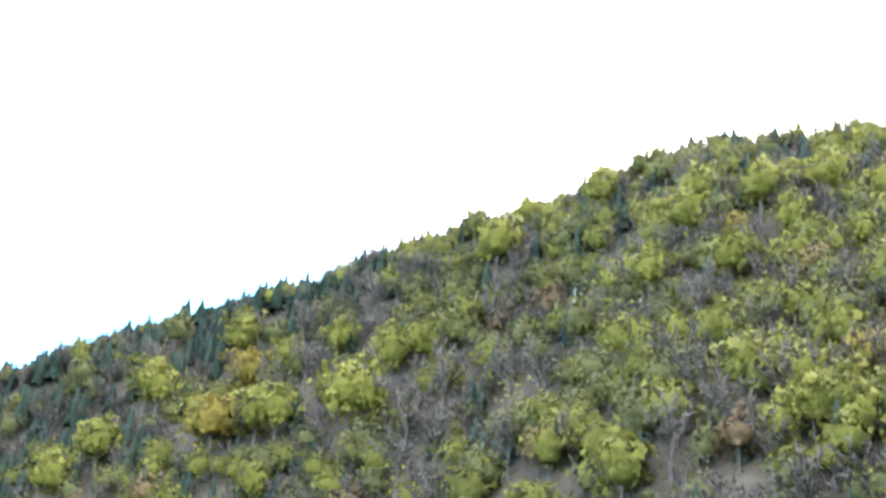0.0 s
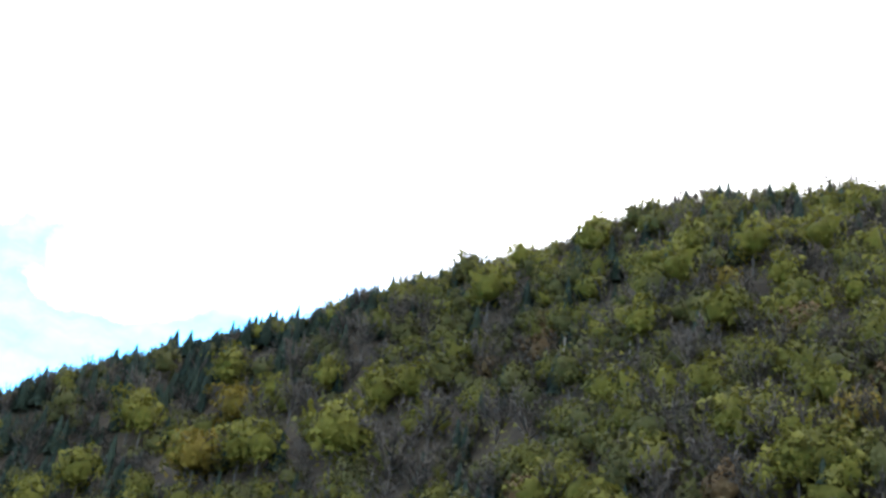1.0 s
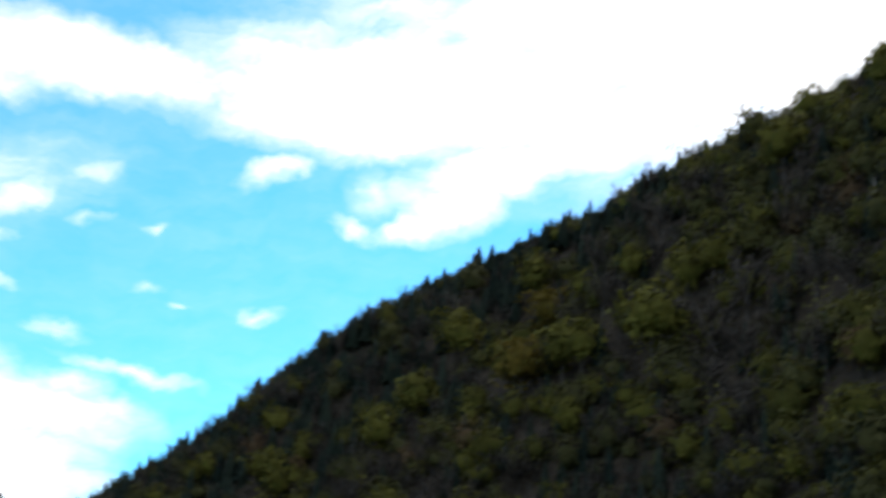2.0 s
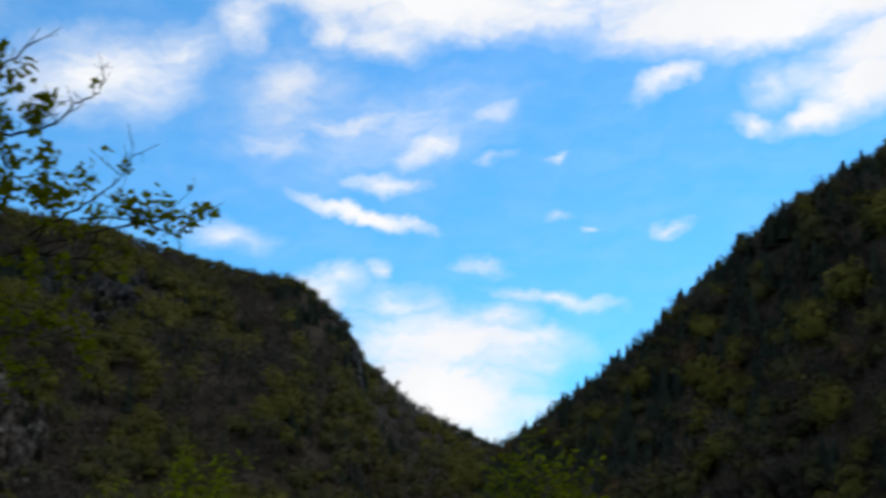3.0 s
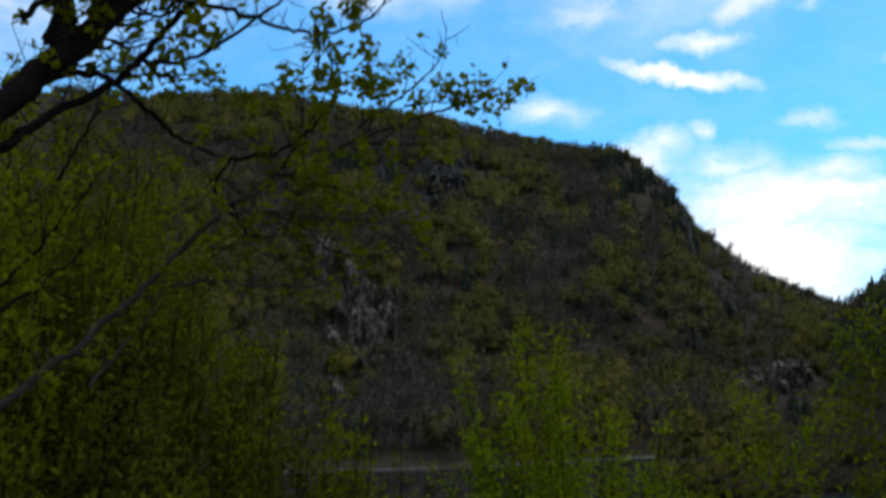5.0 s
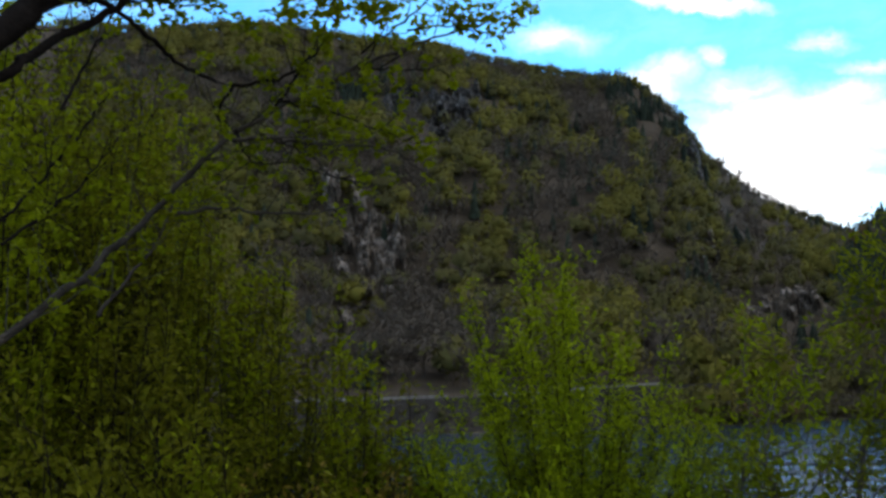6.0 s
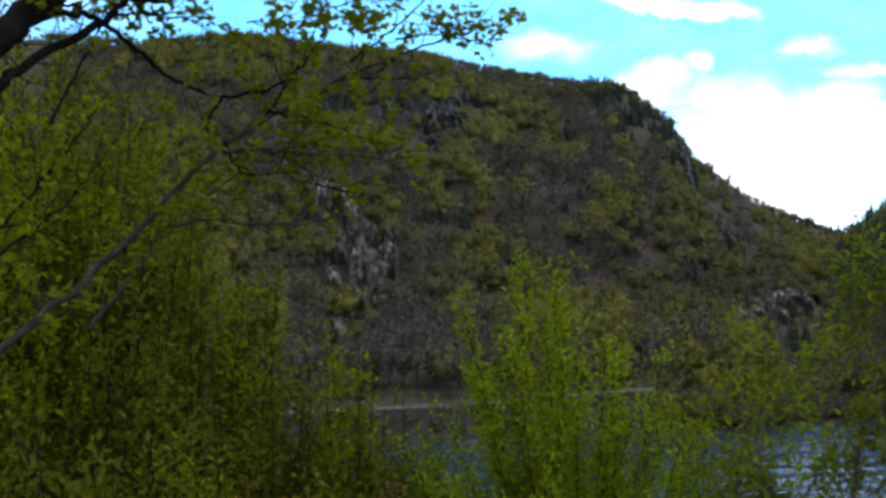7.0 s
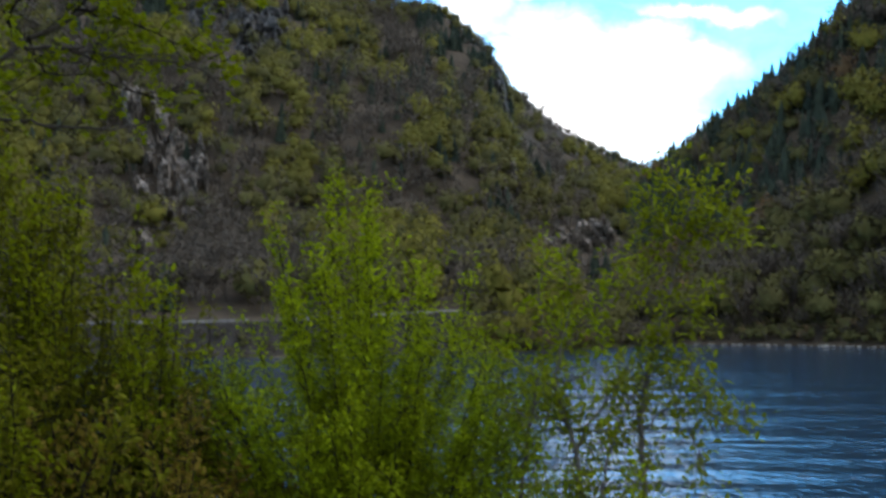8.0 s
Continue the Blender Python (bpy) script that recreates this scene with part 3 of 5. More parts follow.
# azimuth, elevation of the crown's middle, its half width in degrees
STAND_OUT = (
    ("spring", ((-47.8, 27.5, 0.95), (-46.2, 25.6, 1.40), (-51.7, 28.6, 1.26), (-57.1, 28.6, 1.18), (-60.4, 28.6, 1.35), (-64.1, 28.9, 1.26), (-66.2, 30.3, 1.01), (-56.5, 27.3, 1.29), (-61.9, 27.1, 1.12), (-58.7, 25.1, 1.29), (-61.3, 25.2, 0.95), (-51.8, 26.1, 0.95), (-54.5, 24.5, 1.29), (-38.2, 20.2, 0.95), (-41.0, 19.7, 1.29), (-39.2, 17.1, 1.85), (-27.3, 13.5, 1.18), (-35.6, 16.1, 1.29), (-29.6, 16.5, 1.12), (-33.3, 19.8, 1.12), (-58.0, 21.5, 1.40), (-59.3, 19.7, 1.57), (-64.3, 21.5, 1.29), (-62.5, 17.9, 1.57), (-64.8, 17.4, 1.29), (-63.3, 15.5, 1.07), (-53.2, 14.5, 1.85), (-51.4, 16.1, 0.95), (-52.5, 18.8, 0.79), (-25.4, 12.0, 1.01))),
    ("spring", ((-29.0, 16.7, 1.18), (-34.6, 15.9, 1.35), (-31.8, 15.2, 1.12), (-27.0, 13.4, 0.95), (-25.5, 11.6, 1.07), (-39.9, 17.2, 1.46), (-33.2, 19.5, 0.90), (-34.9, 12.6, 1.01), (-20.4, 9.6, 0.95), (-25.9, 7.8, 1.07), (-42.7, 20.3, 1.29), (-19.7, 9.7, 0.79), (-20.7, 9.0, 0.84), (-19.9, 7.5, 0.84), (-20.7, 6.2, 0.84), (-19.8, 5.6, 0.73), (-17.2, 9.7, 0.62))),
    ("gold", ((-32.5, 15.1, 1.40), (-65.3, 20.0, 1.29), (-59.0, 26.8, 0.90), (-33.9, 18.0, 1.12))),
    ("olive", ((-55.4, 29.6, 0.95), (-58.8, 29.8, 0.95), (-53.9, 29.9, 0.84), (-44.9, 26.7, 0.95), (-44.1, 21.1, 1.12), (-60.0, 22.0, 1.01), (-35.0, 13.2, 1.12), (-29.9, 19.4, 0.95), (-48.0, 21.1, 1.01), (-51.0, 21.9, 1.29), (-17.6, 4.0, 0.84), (-19.1, 4.3, 0.90), (-20.2, 3.1, 0.90), (-18.3, 2.6, 0.84), (-16.5, 2.5, 0.79))),
    ("rust", ((-49.5, 24.3, 0.67), (-49.0, 15.6, 1.12), (-58.9, 16.5, 1.18))),
    ("bare", ((-39.8, 22.3, 1.12), (-36.4, 20.5, 1.12), (-43.9, 18.5, 1.57), (-42.2, 16.4, 1.85), (-47.4, 18.9, 1.57), (-57.1, 22.9, 1.51), (-56.5, 19.2, 1.29), (-55.6, 16.1, 1.57), (-46.2, 22.1, 1.12), (-36.7, 18.7, 1.07), (-43.7, 15.6, 1.40), (-41.9, 14.0, 1.40), (-47.5, 15.8, 1.29), (-29.1, 17.8, 0.95))),
    ("conifer", ((-45.7, 24.1, 0.84), (-50.9, 23.9, 0.73), (-33.7, 21.8, 0.84), (-34.7, 22.1, 0.84), (-37.2, 23.0, 0.79), (-38.1, 23.2, 0.73), (-39.4, 23.8, 0.73), (-30.2, 20.6, 0.73), (-30.9, 20.8, 0.67), (-24.5, 17.1, 0.79), (-29.5, 13.7, 0.84), (-53.1, 27.4, 0.73), (-50.3, 16.8, 0.73), (-25.8, 15.2, 0.84), (-23.5, 14.8, 0.84), (-26.8, 17.8, 0.73), (-23.8, 16.7, 0.73))),
)
ROCK_SPOTS = []                       # mountain, azimuth, v, half width in azimuth, half height in v: thinner woods there


TRUNK_NORMALS = np.array([[(math.cos(math.pi / 3 + k * 2.094), math.sin(math.pi / 3 + k * 2.094), 0.0)] * 3 for k in range(3)])


def woods_mesh(name, kind, x, y, z, size, rng, stock, where, even=0.3):
    """Trees at the places given, one joined mesh for each kind of tree."""
    for key, (mat, label, protos, trunk) in stock.items():
        idx = np.nonzero(kind == key)[0]
        if not len(idx):
            continue
        V, N, TI, MI = [], [], [], []
        which = rng.integers(0, len(protos), len(idx))
        for p, (faces, outs) in enumerate(protos):
            sel = idx[which == p]
            if not len(sel):
                continue
            q = np.concatenate([faces, trunk_faces(trunk, 0.02)])
            o = np.concatenate([outs, TRUNK_NORMALS])
            n = len(sel)
            h = rng.uniform(1 - even, 1 + even, n) * np.broadcast_to(size, len(x))[sel] * (0.82 if key == "conifer" else 1.0)
            w = h * (rng.uniform(0.48, 0.75, n) if key == "conifer" else rng.uniform(0.82, 1.15, n))
            a = rng.uniform(0, 2 * math.pi, n)
            c, s = np.cos(a)[:, None, None], np.sin(a)[:, None, None]
            X = (q[None, :, :, 0] * c - q[None, :, :, 1] * s) * w[:, None, None] + x[sel][:, None, None]
            Y = (q[None, :, :, 0] * s + q[None, :, :, 1] * c) * w[:, None, None] + y[sel][:, None, None]
            Z = (q[None, :, :, 2] - 0.1) * h[:, None, None] + z[sel][:, None, None]
            V.append(np.stack([X, Y, Z], -1).reshape(-1, 3))
            NN = np.stack([o[None, :, :, 0] * c - o[None, :, :, 1] * s, o[None, :, :, 0] * s + o[None, :, :, 1] * c, np.broadcast_to(o[None, :, :, 2], (n, len(o), 3))], -1)
            N.append(NN.reshape(-1, 3))
            TI.append(np.repeat(rng.uniform(0, 1, n), q.shape[0] * 3))
            mi = np.zeros(q.shape[0], int)
            mi[-3:] = 1
            MI.append(np.tile(mi, n))
        V = np.concatenate(V)
        ob = mesh_object(name, V, np.arange(len(V)).reshape(-1, 3), [mat, HILL_BARK], np.concatenate(MI), np.concatenate(TI), smooth=True, normals=np.concatenate(N))
        tagged(ob, label + where, "trees", kind="stuff")


def plant_woods(mountain, count, az_range, choose, name, size, rng, stock, v_range=(0.015, 1.035), crest=0.82, even=0.3):
    """Scatter trees over a slope."""
    az = rng.uniform(*az_range, count)
    v = rng.uniform(*v_range, count)
    # even out the density over the fan of the slope
    rf, rc = smooth_curve(mountain.az, mountain.rows[0], az), smooth_curve(mountain.az, mountain.rows[2], az)
    r = rf + (rc - rf) * np.clip(v, 0, 1)
    keep = rng.uniform(0, 1, count) < (r / r.max()) ** 0.7
    for m, a0, v0, wa, wv in ROCK_SPOTS:
        if m is mountain:
            keep &= (((az - a0) / wa) ** 2 + ((v - v0) / wv) ** 2 > 1.0) | (rng.uniform(0, 1, count) < 0.2)
    az, v = az[keep], v[keep]
    x, y, z = mountain.at(az, v)
    if mountain is WOODED_HILL:           # the trees that stand out have room round them
        e = np.degrees(np.arctan2(z + size * 0.5 - 12, np.hypot(x, y)))
        clear = np.ones(len(az), bool)
        for _, spots in STAND_OUT:
            for a0, e0, half in spots:
                v0 = mountain.height_share(a0, e0 - half * 0.9) + 0.03
                clear &= (((az - a0) * math.cos(math.radians(e0)) / half) ** 2 + ((e - e0 + half * 0.2) / half) ** 2 > 0.45) | (v > v0)
        az, v, x, y, z = az[clear], v[clear], x[clear], y[clear], z[clear]
    tall = size * np.interp(v, (0.9, 0.97), (1.0, crest))
    woods_mesh(name, choose(az, v, x, y, rng), x, y, z, tall, rng, stock, " covering the slope", even)


def plant_bank_woods(rng):
    """Low trees on the flat between the far waterline and the slopes."""
    n = 1500
    az, t = rng.uniform(-26, 24, n), rng.uniform(0, 1, n)
    s = shore_distance(az)
    far = np.where(az < -9, smooth_curve(WOODED_HILL.az, WOODED_HILL.rows[0], az), np.where(az < -4, smooth_curve(FAR_SPUR.az, FAR_SPUR.rows[0], az), smooth_curve(CLIFF_MOUNTAIN.az, CLIFF_MOUNTAIN.rows[0], az) - 22))
    r = s + 2 + t * np.maximum(far + 6 - s, 4)
    keep = (az < -2.5) & (rng.uniform(0, 1, n) < np.clip((far - s) / 60, 0.5, 1))
    az, r = az[keep], r[keep]
    x, y = ring_point(az, r)
    z = bank_height(az, r) - 0.4
    u = rng.uniform(0, 1, len(az))
    kind = np.where(u < 0.55, "bare", np.where(u < 0.9, "olive", "rust")).astype("<U8")
    a2 = rng.uniform(-3.0, 20, 150)
    r2 = smooth_curve(CLIFF_MOUNTAIN.az, CLIFF_MOUNTAIN.rows[0], a2) - rng.uniform(10.5, 17.0, 150)
    x2, y2 = ring_point(a2, r2)
    z2 = np.interp(smooth_curve(CLIFF_MOUNTAIN.az, CLIFF_MOUNTAIN.rows[0], a2) - r2, (10.4, 12.5, 15.5, 17.5), (6.2, 2.6, 0.2, -2.0))
    woods_mesh("embankment_brush", np.where(rng.uniform(0, 1, 150) < 0.7, "bare", "olive").astype("<U8"), x2, y2, z2, 3.2, rng, FAR_KINDS, " on the rubble embankment")
    a3 = rng.uniform(-24, -3.5, 520)
    r3 = np.array([waterline(a) for a in a3]) + rng.uniform(1.5, 15, 520)
    x3, y3 = ring_point(a3, r3)
    u3 = rng.uniform(0, 1, 520)
    woods_mesh("bank_brush", np.where(u3 < 0.5, "bare", np.where(u3 < 0.93, "olive", "rust")).astype("<U8"), x3, y3, bank_height(a3, r3) - 0.2, 5.5, rng, LOW_KINDS, " along the far waterline")
    woods_mesh("bank_woods", kind, x, y, z, 9.0, rng, FAR_KINDS, " on the far bank")


def hill_mix(az, v, x, y, rng):
    n = len(az)
    patch = fbm(x / 60, y / 60, 3, 71)
    u = rng.uniform(0, 1, n) + patch * 0.7
    kind = np.where(u < 0.44, "bare", np.where(u < 0.70, "olive", "spring")).astype("<U8")
    kind[rng.uniform(0, 1, n) < 0.02] = "rust"
    con = rng.uniform(0, 1, n) + fbm(x / 50, y / 50, 3, 81) * 0.7
    edge = np.interp(az, (-60, -48, -38, -29, -10), (0.45, 0.40, 0.6, 0.8, 0.85)) * np.clip((v - np.interp(az, (-38, -22), (0.60, 0.28))) * 6, 0.36, 1)
    low = (az > -25) & (v < 0.34 + 0.1 * patch)            # young trees along the foot towards the gap
    kind[low] = np.where(u[low] < 0.48, "bare", np.where(u[low] < 0.98, "olive", "rust"))
    kind[(con < edge) & ~low & ((az > -47) | (v < 0.93))] = "conifer"
    return kind


# stands of one kind on the mountain: azimuth, elevation, half width and half height in degrees
STANDS = (("conifer", -0.6, 13.0, 1.9, 1.1), ("conifer", -2.6, 10.8, 0.7, 1.6), ("conifer", -3.1, 4.6, 0.6, 0.9), ("conifer", 14.3, 14.2, 1.6, 0.6), ("bare", 9.6, 6.6, 1.2, 2.2), ("bare", 4.1, 8.4, 1.1, 2.0), ("bare", 10.5, 2.6, 4.0, 1.6),
          ("bare", 12.8, 10.8, 1.5, 0.9), ("bare", 1.2, 5.0, 1.6, 1.2), ("spring", 7.2, 7.4, 0.9, 2.4), ("spring", 6.4, 12.6, 1.4, 0.9), ("spring", 1.0, 8.6, 1.0, 1.2), ("spring", 3.0, 11.2, 1.2, 0.7), ("spring", 11.2, 8.6, 0.7, 1.0),
          # the lighter foliage at azimuth 20 stands in for sunlight on the crest
          ("spring", -7.5, 6.4, 1.6, 0.7), ("conifer", -4.4, 6.6, 0.5, 0.8), ("spring", 20.0, 16.3, 5.0, 1.0), ("spring", 12.0, 16.4, 3.0, 0.5))


def cliff_mix(az, v, x, y, rng):
    n = len(az)
    u = rng.uniform(0, 1, n) * 0.6 + fbm(x / 90, y / 90, 3, 91) * 0.7 + fbm(az * 0.9, v * 1.6, 3, 93) * 0.7
    low = np.clip(1 - v * 3.0, 0, 1)
    kind = np.where(u < 0.22 + 0.4 * low, "bare", np.where(u < 0.52 + 0.2 * low, "olive", "spring")).astype("<U8")
    con = rng.uniform(0, 1, n) + fbm(x / 60, y / 60, 3, 95) * 0.6
    kind[con < 0.05] = "conifer"
    slope = CLIFF_MOUNTAIN if az.max() > 5 else FAR_SPUR
    for stand, a0, e0, wa, we in STANDS:
        v0, v1, v2 = (slope.height_share(a0, e) for e in (e0, e0 - we, e0 + we))
        inside = ((az - a0) / wa) ** 2 + ((v - v0) / max((v2 - v1) / 2, 0.02)) ** 2 + fbm(az * 1.5, v * 14, 2, 97) * 0.8
        kind[rng.uniform(0, 1, n) < np.clip((1.4 - inside) * 1.0, 0, 0.9)] = stand
    return kind


# ---------------------------------------------------------------- rock outcrops
def outcrop(mountain, crags, proud, mat, label, seed):
    """A cliff of several craggy faces standing out of the slope. crags: azimuth, elevation, half width in azimuth, half height in v."""
    root = new("rock_outcrop")
    n = 38
    A, B = np.meshgrid(np.linspace(-1, 1, n), np.linspace(-1, 1, n), indexing="ij")
    for i, (az, el, half_az, half_v) in enumerate(crags):
        v0 = mountain.height_share(az, el)
        x, y, z = mountain.at(az + A * half_az, np.clip(v0 + B * half_v, 0.01, 1.0))
        k = seed + 7 * i
        edge = 0.75 - np.sqrt(A**2 + B**2) + fbm(A * 2.2 + k, B * 2.2, 4, k) * 0.75
        crag = fbm(x / 4 + z / 7, z / 5, 3, k + 3)
        blocks = np.floor((crag * 3 + fbm(x / 24, z / 20, 2, k + 5) * 3) * 1.2) / 3.0
        out = np.clip(edge * 3, -0.8, 1) * proud * (0.7 + 0.6 * blocks + 0.55 * crag)
        r = np.hypot(x, y)
        x, y, z = x - x / r * out, y - y / r * out, z + out * 0.35
        if i == 0:
            root.location = (x[n // 2, n // 2], y[n // 2, n // 2], z[n // 2, 0])
        V = np.stack([x, y, z], -1).reshape(-1, 3) - np.array(root.location)
        mesh_object("crag", V, grid_faces(n, n), [mat], parent=root)
        ROCK_SPOTS.append((mountain, az, v0 - 0.03, half_az * 0.85, half_v * 1.1 + 0.02 if half_az > 0.52 else half_v * 0.7))
    return tagged(root, label, "rock", group="rock outcrops on the mountain")


outcrop(CLIFF_MOUNTAIN, ((15.2, 10.0, 0.7, 0.04), (13.9, 9.0, 0.7, 0.04), (13.0, 7.9, 0.8, 0.05), (14.4, 7.3, 0.7, 0.04), (12.3, 6.5, 0.8, 0.06), (13.6, 5.9, 0.7, 0.05), (12.4, 5.0, 0.6, 0.04), (14.7, 5.2, 0.6, 0.04), (13.4, 4.2, 0.6, 0.04), (14.6, 3.2, 0.6, 0.04)), 11, ROCK, "pale grey cliff broken into crags among the trees", 101)
outcrop(CLIFF_MOUNTAIN, ((8.6, 14.4, 1.4, 0.07), (10.0, 13.6, 1.5, 0.07), (8.6, 13.0, 1.0, 0.05), (9.8, 12.1, 0.9, 0.05), (11.8, 14.0, 1.3, 0.05)), 12, DARK_ROCK, "dark grey cliff band high on the mountain face", 211)
outcrop(CLIFF_MOUNTAIN, ((-2.9, 11.0, 0.5, 0.08), (-3.3, 9.4, 0.5, 0.08), (-3.5, 8.0, 0.45, 0.07)), 8, DARK_ROCK, "steep dark rock nose of the mountain", 321)
outcrop(CLIFF_MOUNTAIN, ((-3.6, 6.6, 0.45, 0.05), (-3.5, 5.9, 0.5, 0.05), (-3.2, 5.3, 0.4, 0.04)), 13, ROCK, "pale grey rock knob on the mountain's nose", 431)
outcrop(FAR_SPUR, ((-7.9, 3.8, 1.0, 0.07), (-6.9, 3.3, 0.8, 0.06), (-8.9, 3.9, 0.6, 0.05)), 10, ROCK, "grey scree slope above the river", 541)
outcrop(FAR_SPUR, ((-5.3, 3.1, 0.6, 0.06), (-5.9, 3.5, 0.5, 0.04)), 7, ROCK, "small grey ledge low on the spur", 651)
plant_woods(WOODED_HILL, 3500, (-71, -8), hill_mix, "hill_woods", 18.5, rng, KINDS, crest=0.66)
plant_woods(WOODED_HILL, 760, (-46, -8), lambda az, v, x, y, rng: np.full(len(az), "conifer"), "crest_conifers", 13.5, rng, FAR_KINDS, (0.80, 1.02), 1.15, 0.4)
plant_woods(WOODED_HILL, 420, (-48, -9), hill_mix, "crest_brush", 8.5, rng, LOW_KINDS, (0.97, 1.004), 1.0, 0.2)
plant_woods(WOODED_HILL, 620, (-70, -9), hill_mix, "crest_brush", 10.0, rng, FAR_KINDS, (0.965, 1.01), 1.0)
plant_woods(WOODED_HILL, 380, (-57, -42), hill_mix, "crest_brush", 7.0, rng, FAR_KINDS, (0.965, 1.0), 1.0, 0.2)
plant_woods(WOODED_HILL, 2300, (-70, -14), lambda az, v, x, y, rng: np.where(rng.uniform(0, 1, len(az)) < 0.75, "bare", "olive").astype("<U8"), "hill_brush", 12.5, rng, FAR_KINDS, (0.05, 0.97), 1.0)
plant_woods(WOODED_HILL, 420, (-70, -50), lambda az, v, x, y, rng: np.where(rng.uniform(0, 1, len(az)) < 0.6, "bare", "olive").astype("<U8"), "hill_brush", 12.5, rng, LOW_KINDS, (0.08, 0.5), 1.0)
plant_woods(CLIFF_MOUNTAIN, 5700, (-5.6, 28.5), cliff_mix, "mountain_woods", 14.5, rng, FAR_KINDS, crest=0.6)
plant_woods(CLIFF_MOUNTAIN, 420, (-4.6, 24), cliff_mix, "crest_brush", 7.5, rng, LOW_KINDS, (0.965, 1.01), 1.0, 0.12)
plant_woods(FAR_SPUR, 620, (-14, 1), cliff_mix, "crest_brush", 5.2, rng, LOW_KINDS, (0.96, 1.01), 1.0, 0.12)
plant_woods(FAR_SPUR, 1500, (-15, 1), cliff_mix, "spur_woods", 13.5, rng, FAR_KINDS, crest=0.45)
plant_bank_woods(rng)


# ---------------------------------------------------------------- single trees that stand out, and the far bank
TREE_LABELS = {"spring": "bright yellow-green tree in young leaf on the hillside", "olive": "olive-green tree in early leaf on the slope",
               "gold": "golden-green flowering tree on the hillside", "conifer": "dark green pointed conifer on the hillside", "rust": "rust-brown budding tree on the hillside", "bare": "grey-brown tree with almost bare crown on the slope"}
tree_stock = {}


def single_tree(kind, x, y, z, height, width, turn, name="hillside_tree", group="single trees on the hillside"):
    """One tree with its trunk and crown; later ones of a kind share its meshes."""
    stock = tree_stock.setdefault(kind, [])
    place = Matrix.LocRotScale((x, y, z), Euler((0, 0, turn)), (width, width, height))
    if len(stock) < 4:
        mat, _, protos, trunk = KINDS[kind]
        root = new(name)
        q, o = protos[len(stock) % len(protos)]
        r = np.random.default_rng(40 + len(stock))
        n = 0 if kind in ("bare", "conifer") else 260
        more, at = q[-200:], r.integers(0, 200, n)
        q = np.concatenate([q, more[at] + r.normal(0, 0.025, (n, 1, 3))])
        o = np.concatenate([o, o[-200:][at]])
        mesh_object("crown", q.reshape(-1, 3), np.arange(q.shape[0] * 3).reshape(-1, 3), [mat], tint=np.full(q.shape[0] * 3, 1.0 - 0.14 * len(stock)), parent=root, smooth=True, normals=o.reshape(-1, 3))
        limbs = [tube(np.array([(0, 0, -0.1), (0.01, 0, 0.3), (0, 0.01, trunk)]), 0.02, 0.006, 6)]
        for k in range(5):
            a = k * 2.4
            limbs.append(tube(np.array([(0, 0, 0.25 + 0.08 * k), (math.cos(a) * 0.15, math.sin(a) * 0.15, 0.42 + 0.07 * k), (math.cos(a) * 0.27, math.sin(a) * 0.27, 0.52 + 0.06 * k)]), 0.008, 0.002, 4))
        mesh_object("trunk", *joined(limbs), [HILL_BARK], smooth=True, parent=root)
        tagged(root, TREE_LABELS[kind], "tree", group)
        root.matrix_basis = place
        stock.append(root)
        return root
    ob = stock[int(abs(x * 7 + y * 3)) % 4]
    base = Matrix.Diagonal((*ob.scale, 1)).inverted()
    return copy_thing(ob, place @ base)


def plant_stand_outs():
    rng = np.random.default_rng(8)
    for kind, spots in STAND_OUT:
        for az, el, half in spots:
            v = WOODED_HILL.height_share(az, el - half * 0.9)
            x, y, z = (float(c) for c in WOODED_HILL.at(np.array(az), np.array(v)))
            width = (1.9 if kind == "conifer" else 2.9) * math.hypot(x, y) * math.radians(half)
            single_tree(kind, x, y, z, max(width * (1.35 if kind == "conifer" else 1.1), 13.0), width, rng.uniform(0, 6.28))
    # trees along the far waterline: azimuth range, past the shore, size
    for kind, n, a0, a1, past, tall in (("spring", 6, -6.8, -1.2, 14, 24), ("olive", 7, -9.5, -1.0, 18, 19), ("bare", 8, -12.0, 1.0, 22, 15), ("olive", 9, -23.0, -13.0, 10, 20), ("bare", 12, -24.0, -11.0, 7, 15),
                                        ("bare", 10, 3.0, 17.0, 34, 14), ("spring", 2, -4.8, -2.2, -1, 15), ("olive", 2, -3.4, -0.6, -1, 14)):
        for i in range(n):
            az = a0 + (a1 - a0) * (i + rng.uniform(0.2, 0.8)) / n
            r = float(shore_distance(np.array(az))) + past + rng.uniform(0, 14)
            x, y = (float(c) for c in ring_point(az, r))
            z = float(land_height(np.array(az), np.array(r))) - 0.3
            for m in (CLIFF_MOUNTAIN, WOODED_HILL, FAR_SPUR):
                if m.az[0] <= az <= m.az[-1]:
                    foot, top = (float(smooth_curve(m.az, m.rows[k], az)) for k in (0, 2))
                    if r > foot:
                        z = max(z, float(m.at(np.array(az), np.array((r - foot) / (top - foot)))[2]))
            h = tall * rng.uniform(0.75, 1.15)
            single_tree(kind, x, y, z, h, h * rng.uniform(0.7, 0.95), rng.uniform(0, 6.28), group="trees along the far bank")


